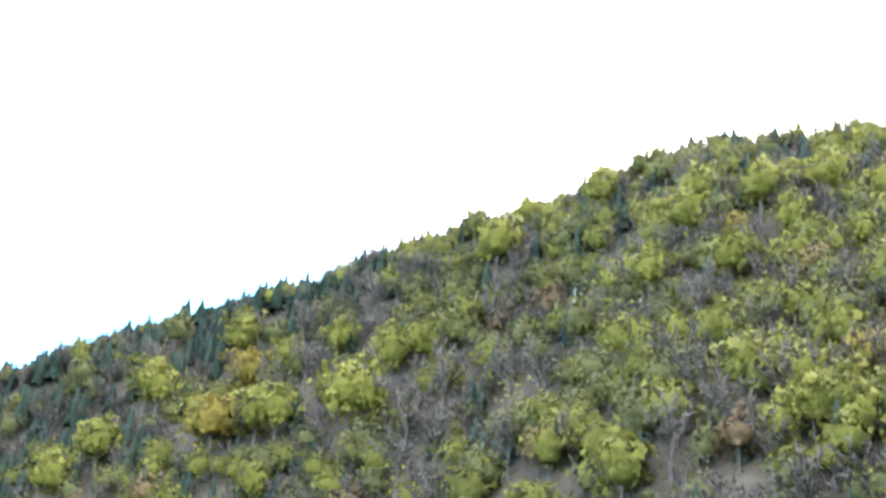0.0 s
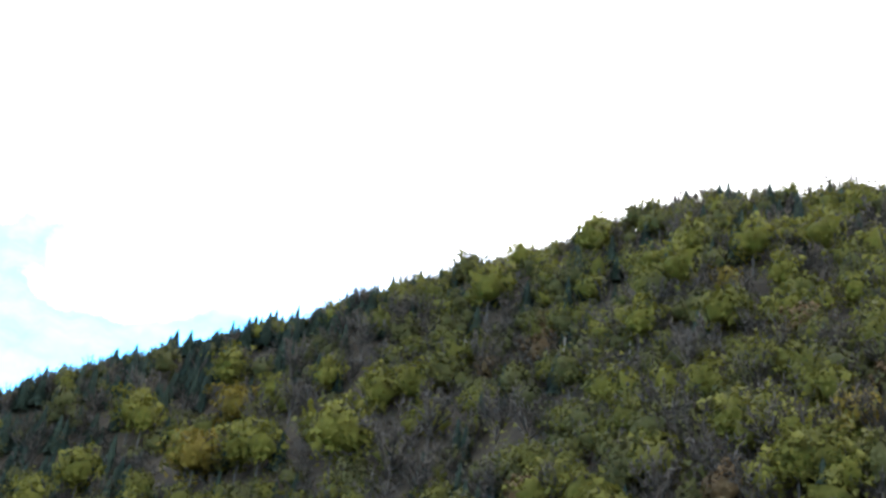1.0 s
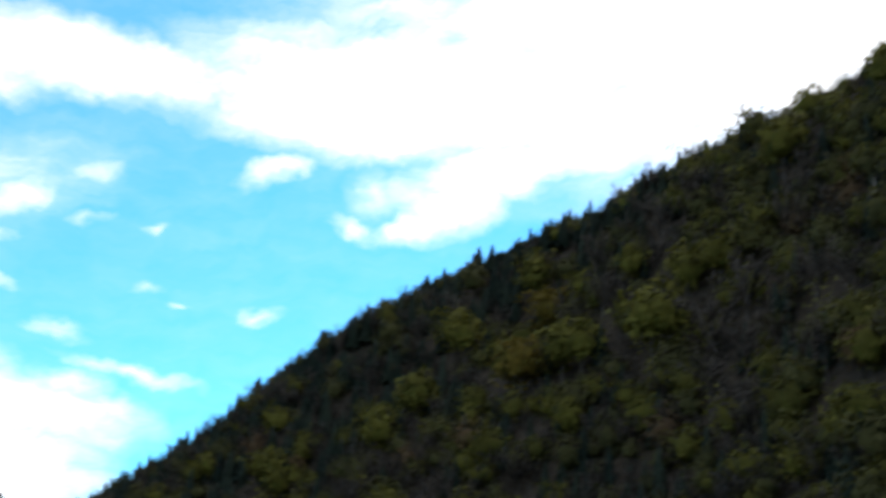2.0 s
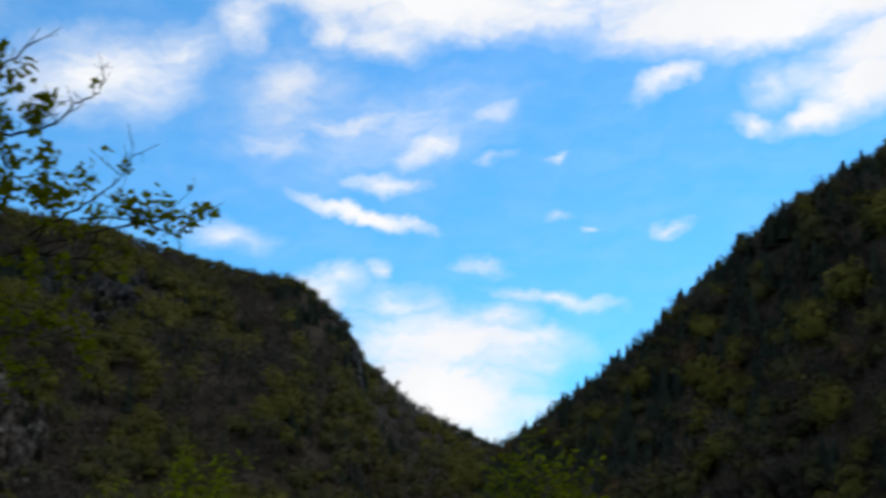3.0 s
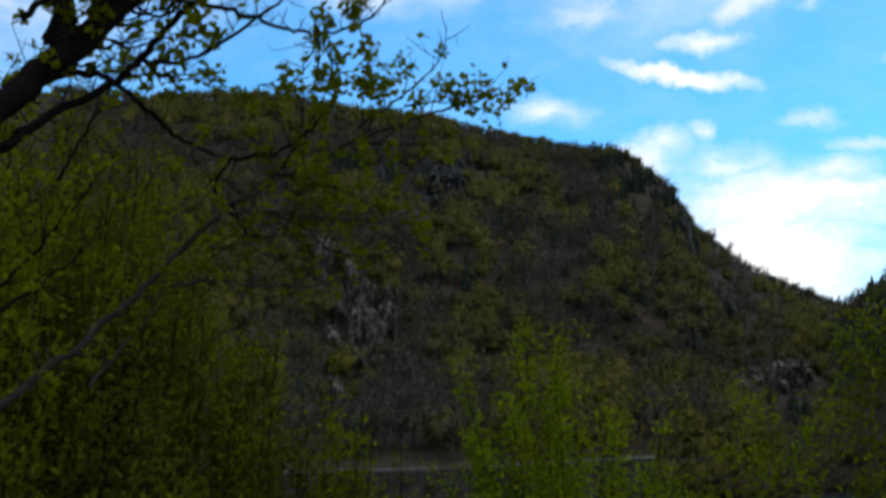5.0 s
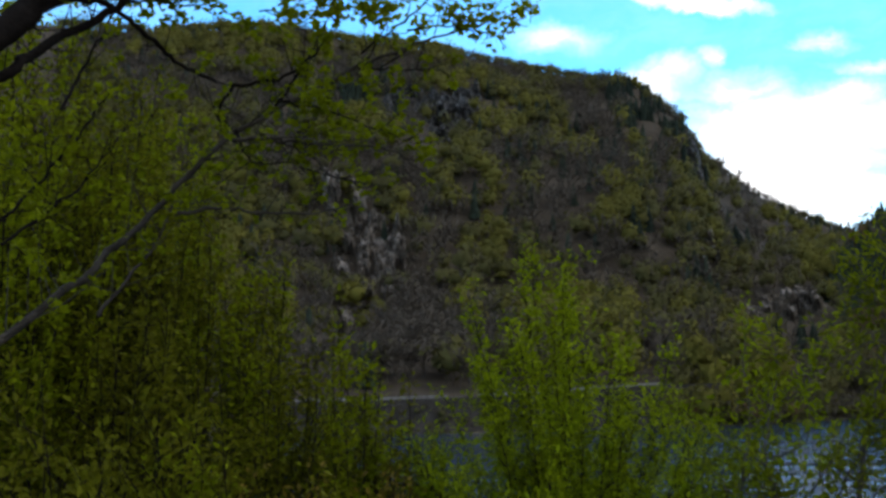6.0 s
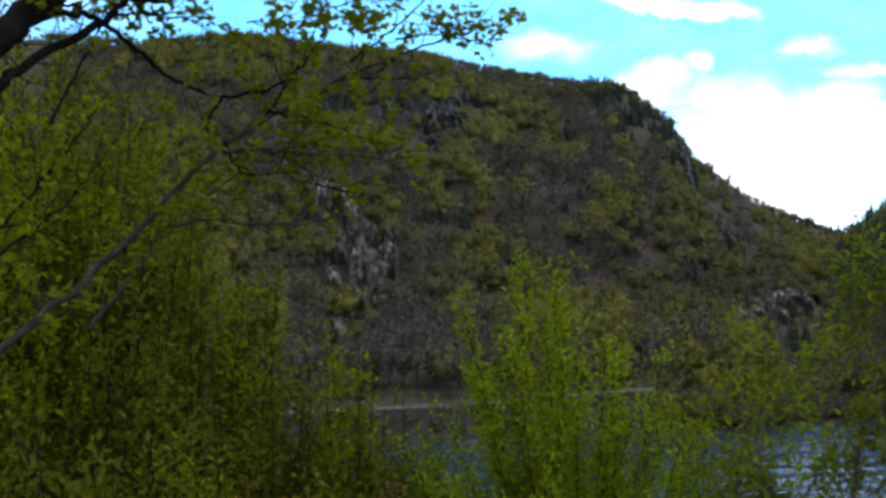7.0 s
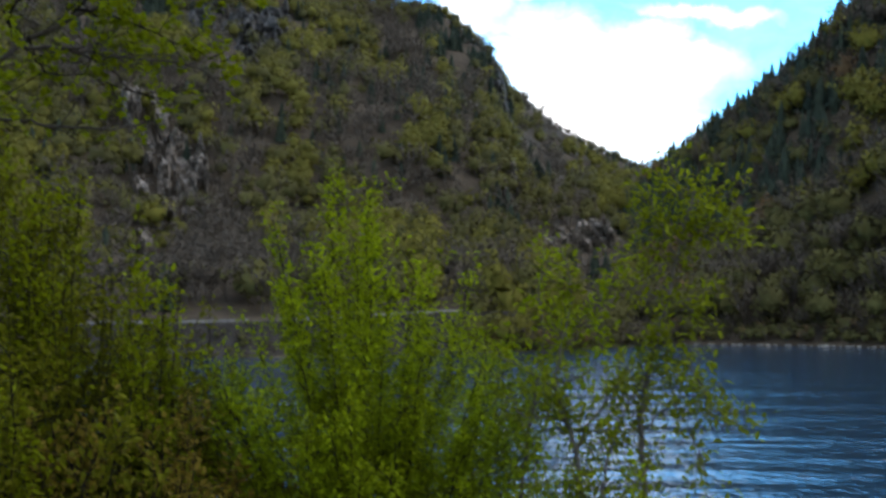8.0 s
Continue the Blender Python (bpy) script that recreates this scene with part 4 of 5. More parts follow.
def dead_snags():
    """Bleached trunks standing among the hillside trees."""
    for az, el, tall in ((-50.5, 22.7, 9.5), (-40.2, 20.0, 6.5), (-54.0, 24.2, 6.0), (-45.2, 22.6, 5.0)):
        v = WOODED_HILL.height_share(az, el - 1.0)
        x, y, z = (float(c) for c in WOODED_HILL.at(np.array(az), np.array(v)))
        root = new("dead_snag")
        root.location = (x, y, z)
        k = 15 + tall * 0.25
        mesh_object("trunk", *tube(refine([(0, 0, -0.5), (0.1, -0.2, k * 0.5), (0.0, -0.3, k)], 4), 0.42, 0.16, 7), [PALE_BARK], smooth=True, parent=root)
        for i in range(3):
            h = k * (0.55 + 0.14 * i)
            mesh_object("limb", *tube(np.array([(0.05, -0.25, h), (0.8 - 1.6 * (i % 2), -0.4, h + 0.9), (1.2 - 2.4 * (i % 2), -0.5, h + 1.2)]), 0.11, 0.04, 5), [PALE_BARK], smooth=True, parent=root)
        tagged(root, "bleached dead tree trunk among the hillside trees", "dead tree", "dead trees on the hillside")


def road_on_the_bank():
    """The road at the mountain's foot: dark stone embankment, asphalt, and a pale barrier."""
    az = np.linspace(20, -4.5, 90)
    r = smooth_curve(CLIFF_MOUNTAIN.az, CLIFF_MOUNTAIN.rows[0], az)
    z = np.interp(az, (-4.5, 0, 6, 13, 20), (11.6, 11.2, 9.3, 8.5, 8.3))

    def strip(name, profile, mat, label, category):
        rows = []
        for off, up in profile:
            x, y = ring_point(az, r + off)
            rows.append(np.stack([x, y, z + up], -1))
        V = np.stack(rows, 0)
        ob = mesh_object(name, V.reshape(-1, 3), grid_faces(len(profile), len(az)), [mat])
        return tagged(ob, label, category, kind="structure")
    strip("embankment", ((-17.5, -11.5), (-15.5, -8.5), (-12.5, -6.0), (-10.4, -2.5), (-9.4, -0.2), (-9.0, 0.0), (8.0, 0.1), (9.0, -3)), RUBBLE, "dark rubble embankment under the road", "embankment")
    strip("road", ((-8.2, 0.12), (0.5, 0.12), (0.5, -0.2)), ASPHALT, "narrow grey asphalt road at the mountain's foot", "road")
    for k in range(13):
        a0 = 18.5 - k * 1.5
        if k in (6, 9):
            continue
        q = np.linspace(a0, a0 - 1.47, 7)
        rr, zz = np.interp(-q, -az, r) - 8.6, np.interp(-q, -az, z)
        x, y = ring_point(q, rr)
        x1, y1 = ring_point(q, rr + 0.5)
        V = np.concatenate([np.stack([x, y, zz - 0.3], 1), np.stack([x * 1.0003, y * 1.0003, zz + 0.7], 1), np.stack([x1, y1, zz + 0.7], 1), np.stack([x1, y1, zz - 0.3], 1)])
        ob = mesh_object("road_barrier", V, grid_faces(4, 7), [CONCRETE])
        tagged(ob, "pale weathered concrete barrier along the road", "barrier", "road barriers")


def waterline_stones():
    rng = np.random.default_rng(17)
    shared = []
    for k in range(4):
        bm = bmesh.new()
        bmesh.ops.create_icosphere(bm, subdivisions=2, radius=0.5)
        for v in bm.verts:
            v.co *= 1 + 0.25 * noise.noise(v.co * 2.3 + Vector((k * 5, 0, 0)))
        me = bpy.data.meshes.new("shore_stone")
        bm.to_mesh(me)
        bm.free()
        me.materials.append(PALE_STONE)
        shared.append(me)
    for k in range(38):
        az = -11.5 - 11.5 * (k + rng.uniform(0, 1)) / 38
        r = waterline(az) + rng.uniform(-1.2, 0.6)
        x, y = (float(c) for c in ring_point(az, r))
        ob = new("shore_stone", shared[k % 4])
        s = rng.uniform(0.4, 1.3)
        ob.matrix_world = Matrix.LocRotScale((x, y, 0.16 * s), Euler((0, 0, rng.uniform(0, 6))), (s * 2.4, s * 1.2, s * 0.62))
        tagged(ob, "pale boulder at the water's edge", "stone", "stones along the far waterline")


# ---------------------------------------------------------------- foreground plants
def tube(points, r0, r1, sides=5):
    """Verts and quads of a tapering branch along points."""
    P = np.asarray(points, float)
    n = len(P)
    t = np.gradient(P, axis=0)
    t /= np.linalg.norm(t, axis=1)[:, None] + 1e-9
    ref = np.array([0.31, 0.17, 0.93]) if abs(t[0][2]) < 0.9 else np.array([0.95, 0.2, 0.1])
    a = np.cross(t, ref)
    a /= np.linalg.norm(a, axis=1)[:, None] + 1e-9
    b = np.cross(t, a)
    rad = np.linspace(r0, r1, n)[:, None, None]
    ang = np.linspace(0, 2 * math.pi, sides, endpoint=False)
    ring = a[:, None] * np.cos(ang)[None, :, None] + b[:, None] * np.sin(ang)[None, :, None]
    V = (P[:, None] + ring * rad).reshape(-1, 3)
    F = []
    for i in range(n - 1):
        for k in range(sides):
            F.append((i * sides + k, i * sides + (k + 1) % sides, (i + 1) * sides + (k + 1) % sides, (i + 1) * sides + k))
    return V, np.array(F)


def refine(points, per=4, jitter=0.0, rng=None):
    P = np.asarray(points, float)
    s = np.arange(len(P), dtype=float)
    q = np.linspace(0, len(P) - 1, (len(P) - 1) * per + 1)
    out = np.stack([smooth_curve(s, P[:, i], q) for i in range(3)], 1)
    if jitter:
        out[1:-1] += rng.normal(0, jitter, out[1:-1].shape)
    return out


def joined(pieces):
    V, F, o = [], [], 0
    for v, f in pieces:
        V.append(v)
        F.append(f + o)
        o += len(v)
    return np.concatenate(V), np.concatenate(F)


LOBED = np.array([[(0, 0, 0), (0.46, 0.16, 0.05), (0.58, 0.62, 0), (0.17, 0.58, -0.03)],
                  [(0, 0, 0), (0.27, 0.52, -0.03), (0, 1.0, -0.08), (-0.27, 0.52, -0.03)],
                  [(0, 0, 0), (-0.17, 0.58, -0.03), (-0.58, 0.62, 0), (-0.46, 0.16, 0.05)]])
OVAL = np.array([[(0, 0, 0), (0.24, 0.35, 0.07), (0.2, 0.72, 0.05), (0, 1.0, -0.04)],
                 [(0, 0, 0), (0, 1.0, -0.04), (-0.2, 0.72, 0.05), (-0.24, 0.35, 0.07)]])


BLADE = np.array([[(0, 0, 0), (0.27, 0.45, 0.06), (0, 1.0, -0.04), (-0.27, 0.45, 0.06)]])


def leaves(places, ways, size, shape, rng):
    """Leaf blades at the places, pointing about their ways: verts and quads."""
    n = len(places)
    y = ways + rng.normal(0, 0.45, (n, 3))
    y[:, 2] -= 0.15
    y /= np.linalg.norm(y, axis=1)[:, None] + 1e-9
    side = np.cross(y, np.array([0, 0, 1.0]) + rng.normal(0, 0.5, (n, 3)))
    side /= np.linalg.norm(side, axis=1)[:, None] + 1e-9
    up = np.cross(side, y)
    s = size * rng.uniform(0.55, 1.25, n)
    k = shape.reshape(-1, 3)
    V = places[:, None] + s[:, None, None] * (side[:, None] * k[None, :, :1] + y[:, None] * k[None, :, 1:2] + up[:, None] * k[None, :, 2:])
    F = np.arange(n * len(k)).reshape(-1, 4)
    return V.reshape(-1, 3), F


def twigs_along(line, rng, every, length, up=0.4, start=0.15):
    """Side twigs of a branch: lines of points."""
    out = []
    seg = np.linalg.norm(np.diff(line, axis=0), axis=1)
    total = seg.sum()
    n = max(1, int(total * (1 - start) / every))
    s = np.concatenate([[0], np.cumsum(seg)])
    for q in np.linspace(start * total, total, n):
        p = np.array([np.interp(q, s, line[:, i]) for i in range(3)])
        i = min(np.searchsorted(s, q), len(line) - 1)
        t = line[i] - line[max(i - 1, 0)]
        t = t / (np.linalg.norm(t) + 1e-9)
        d = t * 0.6 + rng.normal(0, 0.6, 3) + np.array([0, 0, up])
        d /= np.linalg.norm(d)
        ln = length * rng.uniform(0.5, 1.2) * (1.1 - 0.5 * q / total)
        bend = rng.normal(0, 0.18, 3)
        out.append(np.array([p, p + d * ln * 0.5 + bend * ln * 0.2, p + (d + bend * 0.5 + np.array([0, 0, 0.1])) * ln]))
    return out


def leaf_spots(lines, rng, per_metre, off=0.03, start=0.15):
    P, W = [], []
    for ln in lines:
        total = np.linalg.norm(np.diff(ln, axis=0), axis=1).sum()
        n = rng.poisson(total * per_metre)
        if not n:
            continue
        q = rng.uniform(start, 1.02, n) * (len(ln) - 1)
        pts = np.stack([np.interp(q, np.arange(len(ln)), ln[:, i]) for i in range(3)], 1)
        way = ln[-1] - ln[0]
        way = way / (np.linalg.norm(way) + 1e-9)
        side = rng.normal(0, 1, (n, 3))
        P.append(pts + side * off)
        W.append(way * 0.4 + side * 0.6)
    return np.concatenate(P), np.concatenate(W)


def rosettes(tips, rng, each, share=1.0, spread=0.02):
    """Clusters of young leaves round the twig tips: places and ways."""
    tips = np.asarray(tips)[rng.uniform(0, 1, len(tips)) < share]
    n = rng.poisson(each, len(tips)) + 2
    p = np.repeat(tips, n, axis=0)
    way = rng.normal(0, 1, p.shape)
    way /= np.linalg.norm(way, axis=1)[:, None]
    return p + way * spread * rng.uniform(0.3, 1.3, (len(p), 1)), way + np.array([0, 0, 0.15])


def ground_at(x, y):
    return float(land_height(np.array([math.degrees(math.atan2(-x, y))]), np.array([math.hypot(x, y)]))[0])


def shrub(name, az, dist, spread, top, stems, label, leaf_mat, bark, rng, leaf=0.055, density=34, twig=0.32, every=0.09, upright=0.6, shape=BLADE, group="", stem_radius=0.014, bare_below=0.25, dome=0.45, gather=0.4):
    """A many-stemmed shrub or sapling: its base on the bank, its top at the height given."""
    x0, y0 = ring_point(az, dist)
    z0 = ground_at(x0, y0)
    root = new(name)
    root.location = (x0, y0, z0)
    tall = top - z0
    for i in range(stems):
        a, rr = rng.uniform(0, 2 * math.pi), math.sqrt(rng.uniform(0, 1))
        reach = np.array([math.cos(a) * spread * rr, math.sin(a) * spread * rr, tall * (1 - dome * rr**1.8) * rng.uniform(0.82, 1.03)])
        foot = np.array([math.cos(a), math.sin(a), 0]) * gather * spread * rr + np.array([0, 0, -0.05])
        mid = foot + (reach - foot) * np.array([0.35 + 0.1 * rng.normal(), 0.35 + 0.1 * rng.normal(), 0.5])
        line = refine([foot, mid, reach], 5, 0.012, rng)
        side = twigs_along(line, rng, every, twig, upright, bare_below)
        bits = [tube(line, stem_radius * rng.uniform(0.7, 1.2), 0.003)] + [tube(t[::2], 0.004, 0.0015, 3) for t in side]
        stem = mesh_object("stem", *joined(bits), [bark], smooth=True, parent=root)
        p, w = leaf_spots(side + [line[len(line) // 2:]], rng, density)
        mesh_object("leaves", *leaves(p, w, leaf, shape, rng), [leaf_mat], parent=stem)
    return tagged(root, label, "shrub", group)


def overhanging_tree():
    """The tree on the bank whose limbs reach across the view."""
    rng = np.random.default_rng(21)
    base = Vector((-3.3, 2.7, 0))
    base.z = ground_at(base.x, base.y)
    root = new("overhanging_tree")
    root.location = base
    trunk = refine([(0, 0, -0.1), (0.05, 0.05, 1.1), (0.28, 0.3, 1.9), (0.62, 0.66, 2.4), (0.92, 0.91, 2.66), (1.0, 0.99, 2.78)], 6)
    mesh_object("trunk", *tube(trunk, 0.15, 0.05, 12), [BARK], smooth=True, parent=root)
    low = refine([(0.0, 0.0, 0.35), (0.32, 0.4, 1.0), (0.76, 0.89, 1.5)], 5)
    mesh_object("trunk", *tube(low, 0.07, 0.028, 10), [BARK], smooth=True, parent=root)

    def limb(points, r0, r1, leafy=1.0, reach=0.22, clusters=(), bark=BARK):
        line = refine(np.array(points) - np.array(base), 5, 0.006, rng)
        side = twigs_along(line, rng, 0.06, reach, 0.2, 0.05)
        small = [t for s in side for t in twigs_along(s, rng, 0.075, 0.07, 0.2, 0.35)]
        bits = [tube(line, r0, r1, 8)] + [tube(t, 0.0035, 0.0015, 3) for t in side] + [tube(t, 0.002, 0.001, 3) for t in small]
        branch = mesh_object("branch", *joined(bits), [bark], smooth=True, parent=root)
        p, w = rosettes([t[-1] for t in small], rng, 4.6, min(1.0, 0.38 * leafy))
        if clusters:
            p2, w2 = rosettes(np.array(clusters) - np.array(base), rng, 13, 1.0, 0.042)
            p, w = np.concatenate([p, p2]), np.concatenate([w, w2])
        mesh_object("leaves", *leaves(p, w, 0.036, LOBED, rng), [LEAF], parent=branch)

    limb(((-2.38, 3.61, 13.06), (-2.3, 3.69, 13.18), (-2.22, 3.81, 13.32), (-2.16, 3.91, 13.46), (-2.09, 4.02, 13.58), (-2.0, 4.12, 13.75), (-1.89, 4.22, 13.9), (-1.7, 4.33, 14.08), (-1.55, 4.51, 14.31), (-1.37, 4.67, 14.56), (-1.17, 4.82, 14.81)), 0.062, 0.036, 0.5, 0.26)
    limb(((-2.41, 3.63, 12.98), (-2.33, 3.76, 13.07), (-2.23, 3.85, 13.17), (-2.21, 3.95, 13.25), (-2.09, 4.29, 13.5), (-1.99, 4.39, 13.66), (-1.9, 4.48, 13.84), (-1.68, 4.56, 14.1), (-1.54, 4.64, 14.29), (-1.4, 4.8, 14.53)), 0.024, 0.01, 0.5, 0.2)
    limb(((-2.3, 3.68, 13.2), (-2.22, 3.8, 13.34), (-2.14, 4.14, 13.51), (-2.09, 4.28, 13.54), (-2.05, 4.42, 13.51), (-1.99, 4.58, 13.45), (-1.95, 4.73, 13.4), (-1.85, 4.89, 13.36)), 0.016, 0.008, 0.4)
    limb(((-1.81, 5.01, 13.37), (-1.69, 5.05, 13.39), (-1.59, 5.17, 13.45), (-1.46, 5.18, 13.55), (-1.43, 5.26, 13.66)), 0.01, 0.004, 0.4)
    limb(((-1.99, 4.4, 13.65), (-1.89, 4.54, 13.68), (-1.78, 4.66, 13.78), (-1.62, 4.77, 13.95), (-1.49, 4.86, 14.11), (-1.35, 4.94, 14.27), (-1.26, 5.01, 14.42)), 0.011, 0.004, 0.25)
    limb(((-1.91, 4.22, 13.87), (-1.76, 4.5, 13.92), (-1.66, 4.65, 13.94), (-1.55, 4.9, 13.95), (-1.43, 5.04, 13.97), (-1.3, 5.16, 14.03), (-1.17, 5.17, 14.09), (-1.09, 5.24, 14.23), (-1.0, 5.23, 14.29), (-1.0, 5.28, 14.43)), 0.012, 0.003, 0.2, 0.16)
    limb(((-1.39, 5.05, 13.98), (-1.37, 5.09, 13.88), (-1.31, 5.24, 13.83), (-1.21, 5.23, 13.91)), 0.005, 0.002, 0.1, clusters=((-1.33, 4.83, 13.98), (-1.31, 4.78, 13.91), (-1.34, 4.85, 13.87), (-1.19, 4.87, 14.05), (-1.14, 4.91, 14.1), (-1.23, 4.99, 14.0), (-1.22, 4.93, 14.03), (-1.35, 4.93, 13.87), (-1.43, 4.99, 13.86), (-1.29, 5.03, 13.86), (-1.17, 4.95, 13.81), (-1.15, 5.07, 13.89), (-1.15, 4.88, 13.83)))
    limb(((-2.02, 4.29, 13.88), (-1.94, 4.45, 13.86), (-1.83, 4.54, 14.02), (-1.71, 4.64, 14.17)), 0.008, 0.003, 0.6)
    limb(((-2.13, 4.11, 13.62), (-2.07, 4.23, 13.68), (-2.02, 4.37, 13.7), (-1.9, 4.5, 13.78)), 0.008, 0.003, 0.6)
    limb(((-2.04, 4.2, 13.78), (-2.15, 4.11, 13.86), (-2.26, 4.12, 13.97), (-2.37, 4.13, 14.08)), 0.008, 0.003, 0.6)
    limb(((-1.87, 4.4, 14.04), (-2.01, 4.42, 14.11), (-2.14, 4.35, 14.14)), 0.008, 0.003, 0.6)
    limb(((-2.05, 4.39, 13.59), (-1.98, 4.53, 13.62), (-1.91, 4.67, 13.64), (-1.83, 4.79, 13.7)), 0.006, 0.003, 0.6)
    limb(((-1.76, 4.56, 14.05), (-1.65, 4.68, 14.13), (-1.53, 4.79, 14.23), (-1.45, 4.88, 14.34)), 0.006, 0.003, 0.6)
    limb(((-1.81, 5.01, 13.37), (-1.89, 5.02, 13.22), (-1.83, 5.17, 13.12), (-1.66, 5.34, 13.12)), 0.008, 0.003, 0.6)
    limb(((-1.33, 4.93, 13.9), (-1.32, 4.96, 13.82), (-1.32, 4.99, 13.75), (-1.34, 5.02, 13.66)), 0.004, 0.002, 0.3, 0.12, clusters=((-1.35, 4.99, 13.77), (-1.32, 5.02, 13.74), (-1.37, 5.03, 13.74), (-1.31, 5.08, 13.71), (-1.27, 5.17, 13.74), (-1.56, 5.04, 13.79), (-1.5, 5.0, 13.71), (-1.43, 5.08, 13.73), (-1.15, 4.96, 13.7), (-1.09, 4.97, 13.73), (-1.12, 5.0, 13.66), (-1.13, 5.17, 13.74), (-1.18, 4.96, 13.65), (-1.05, 5.17, 13.8), (-1.62, 5.09, 13.67), (-1.35, 5.06, 13.69)))
    limb(((-1.98, 4.4, 13.65), (-1.94, 4.44, 13.6), (-1.9, 4.51, 13.61), (-1.8, 4.59, 13.64)), 0.006, 0.003, 0.8, 0.14, clusters=((-1.79, 4.44, 13.89), (-1.73, 4.38, 13.85), (-1.87, 4.59, 13.86), (-1.8, 4.5, 13.79), (-1.74, 4.55, 13.83), (-1.79, 4.63, 13.83), (-1.87, 4.55, 13.79), (-1.82, 4.68, 13.68), (-1.75, 4.47, 13.59), (-1.71, 4.49, 13.58), (-1.83, 4.41, 13.68), (-1.91, 4.55, 13.7), (-1.97, 4.56, 13.66), (-2.03, 4.53, 13.62), (-1.97, 4.5, 13.59), (-1.91, 4.51, 13.56), (-1.9, 4.58, 13.57), (-2.06, 4.53, 13.65), (-1.67, 4.71, 13.57), (-1.64, 4.74, 13.55)))
    limb(((-1.68, 4.56, 14.1), (-1.57, 4.61, 14.09), (-1.44, 4.69, 14.14), (-1.31, 4.78, 14.14)), 0.006, 0.003, 0.8, 0.16, clusters=((-1.66, 4.64, 14.03), (-1.56, 4.64, 14.01), (-1.58, 4.64, 14.09), (-1.53, 4.62, 14.1), (-1.44, 4.66, 14.16), (-1.48, 4.66, 14.2), (-1.43, 4.8, 14.15), (-1.37, 4.8, 14.18), (-1.3, 4.71, 14.07), (-1.29, 4.83, 14.13), (-1.21, 4.72, 14.16), (-1.37, 4.8, 14.25), (-1.72, 4.71, 14.21), (-1.63, 4.64, 14.06), (-1.69, 4.53, 14.08), (-1.79, 4.64, 14.1)))
    limb(((-2.03, 4.06, 13.7), (-2.01, 4.07, 13.84), (-2.02, 4.11, 14.0), (-2.03, 4.15, 14.17)), 0.034, 0.022, 1.3, 0.24)
    limb(((-2.12, 3.92, 13.48), (-2.13, 3.96, 13.68), (-2.16, 3.94, 13.83), (-2.12, 3.94, 14.0)), 0.038, 0.022, 1.3, 0.24)
    limb(((-2.09, 4.02, 13.58), (-2.12, 3.99, 13.76), (-2.07, 4.01, 13.91), (-2.12, 4.03, 14.06)), 0.024, 0.014, 1.3, 0.24)
    limb(((-1.78, 4.28, 14.0), (-1.65, 4.46, 14.1), (-1.47, 4.6, 14.17)), 0.012, 0.006, 2.6, 0.2)
    limb(((-1.98, 4.17, 13.79), (-1.92, 4.36, 13.82), (-1.86, 4.47, 13.9)), 0.008, 0.003, 2.4, 0.2)
    limb(((-2.09, 4.02, 13.57), (-2.01, 4.16, 13.63), (-1.93, 4.29, 13.7)), 0.009, 0.003, 2.4, 0.22)
    limb(((-2.05, 4.12, 13.68), (-1.99, 4.24, 13.75), (-1.89, 4.33, 13.79)), 0.008, 0.003, 2.4, 0.22)
    limb(((-2.15, 3.88, 13.56), (-2.08, 3.94, 13.78), (-1.93, 4.08, 13.91), (-1.79, 4.22, 14.01)), 0.016, 0.006, 1.3, 0.24)
    limb(((-2.15, 3.83, 13.36), (-2.09, 3.95, 13.47), (-2.02, 4.08, 13.52)), 0.01, 0.004, 3, 0.24)
    limb(((-2.15, 3.85, 13.75), (-2.06, 3.93, 13.83), (-1.95, 4.1, 13.84), (-1.87, 4.16, 13.92)), 0.012, 0.005, 1.3, 0.24)
    limb(((-1.28, 5.17, 14.03), (-1.24, 5.15, 14.1), (-1.22, 5.22, 14.21)), 0.005, 0.002, 0.4)
    limb(((-1.25, 5.23, 13.55), (-1.1, 5.33, 13.7), (-0.95, 5.41, 13.86), (-0.86, 5.39, 13.96), (-0.85, 5.45, 14.1)), 0.006, 0.002, 0.4)
    limb(((-1.02, 5.20, 13.64), (-0.87, 5.27, 13.67), (-0.72, 5.35, 13.66), (-0.61, 5.42, 13.65), (-0.53, 5.41, 13.73), (-0.45, 5.40, 13.78)), 0.005, 0.0015, 0.5, 0.12, ((-0.83, 5.31, 13.77), (-0.78, 5.33, 13.73), (-0.71, 5.32, 13.80), (-0.64, 5.35, 13.74), (-0.68, 5.36, 13.68), (-0.62, 5.39, 13.63), (-0.54, 5.37, 13.70), (-0.47, 5.36, 13.76), (-0.52, 5.37, 13.73), (-0.76, 5.35, 13.69)))
    limb(((-1.36, 4.81, 13.60), (-1.32, 4.77, 13.74), (-1.31, 4.72, 13.88)), 0.004, 0.0015, 0.3, 0.12, ((-1.31, 4.71, 13.91), (-1.30, 4.72, 13.90), (-1.14, 4.73, 13.97), (-1.15, 4.73, 13.96), (-1.30, 4.80, 13.68), (-1.30, 4.81, 13.64), (-1.12, 4.86, 13.64), (-1.11, 4.87, 13.61), (-1.11, 4.81, 13.78), (-1.46, 4.77, 13.64), (-1.45, 4.78, 13.63), (-0.96, 4.88, 13.69), (-0.93, 4.86, 13.75)))
    limb(((-1.7, 5.05, 13.73), (-1.55, 5.09, 13.75), (-1.49, 5.17, 13.89), (-1.4, 5.15, 13.99)), 0.004, 0.002, 0.4)
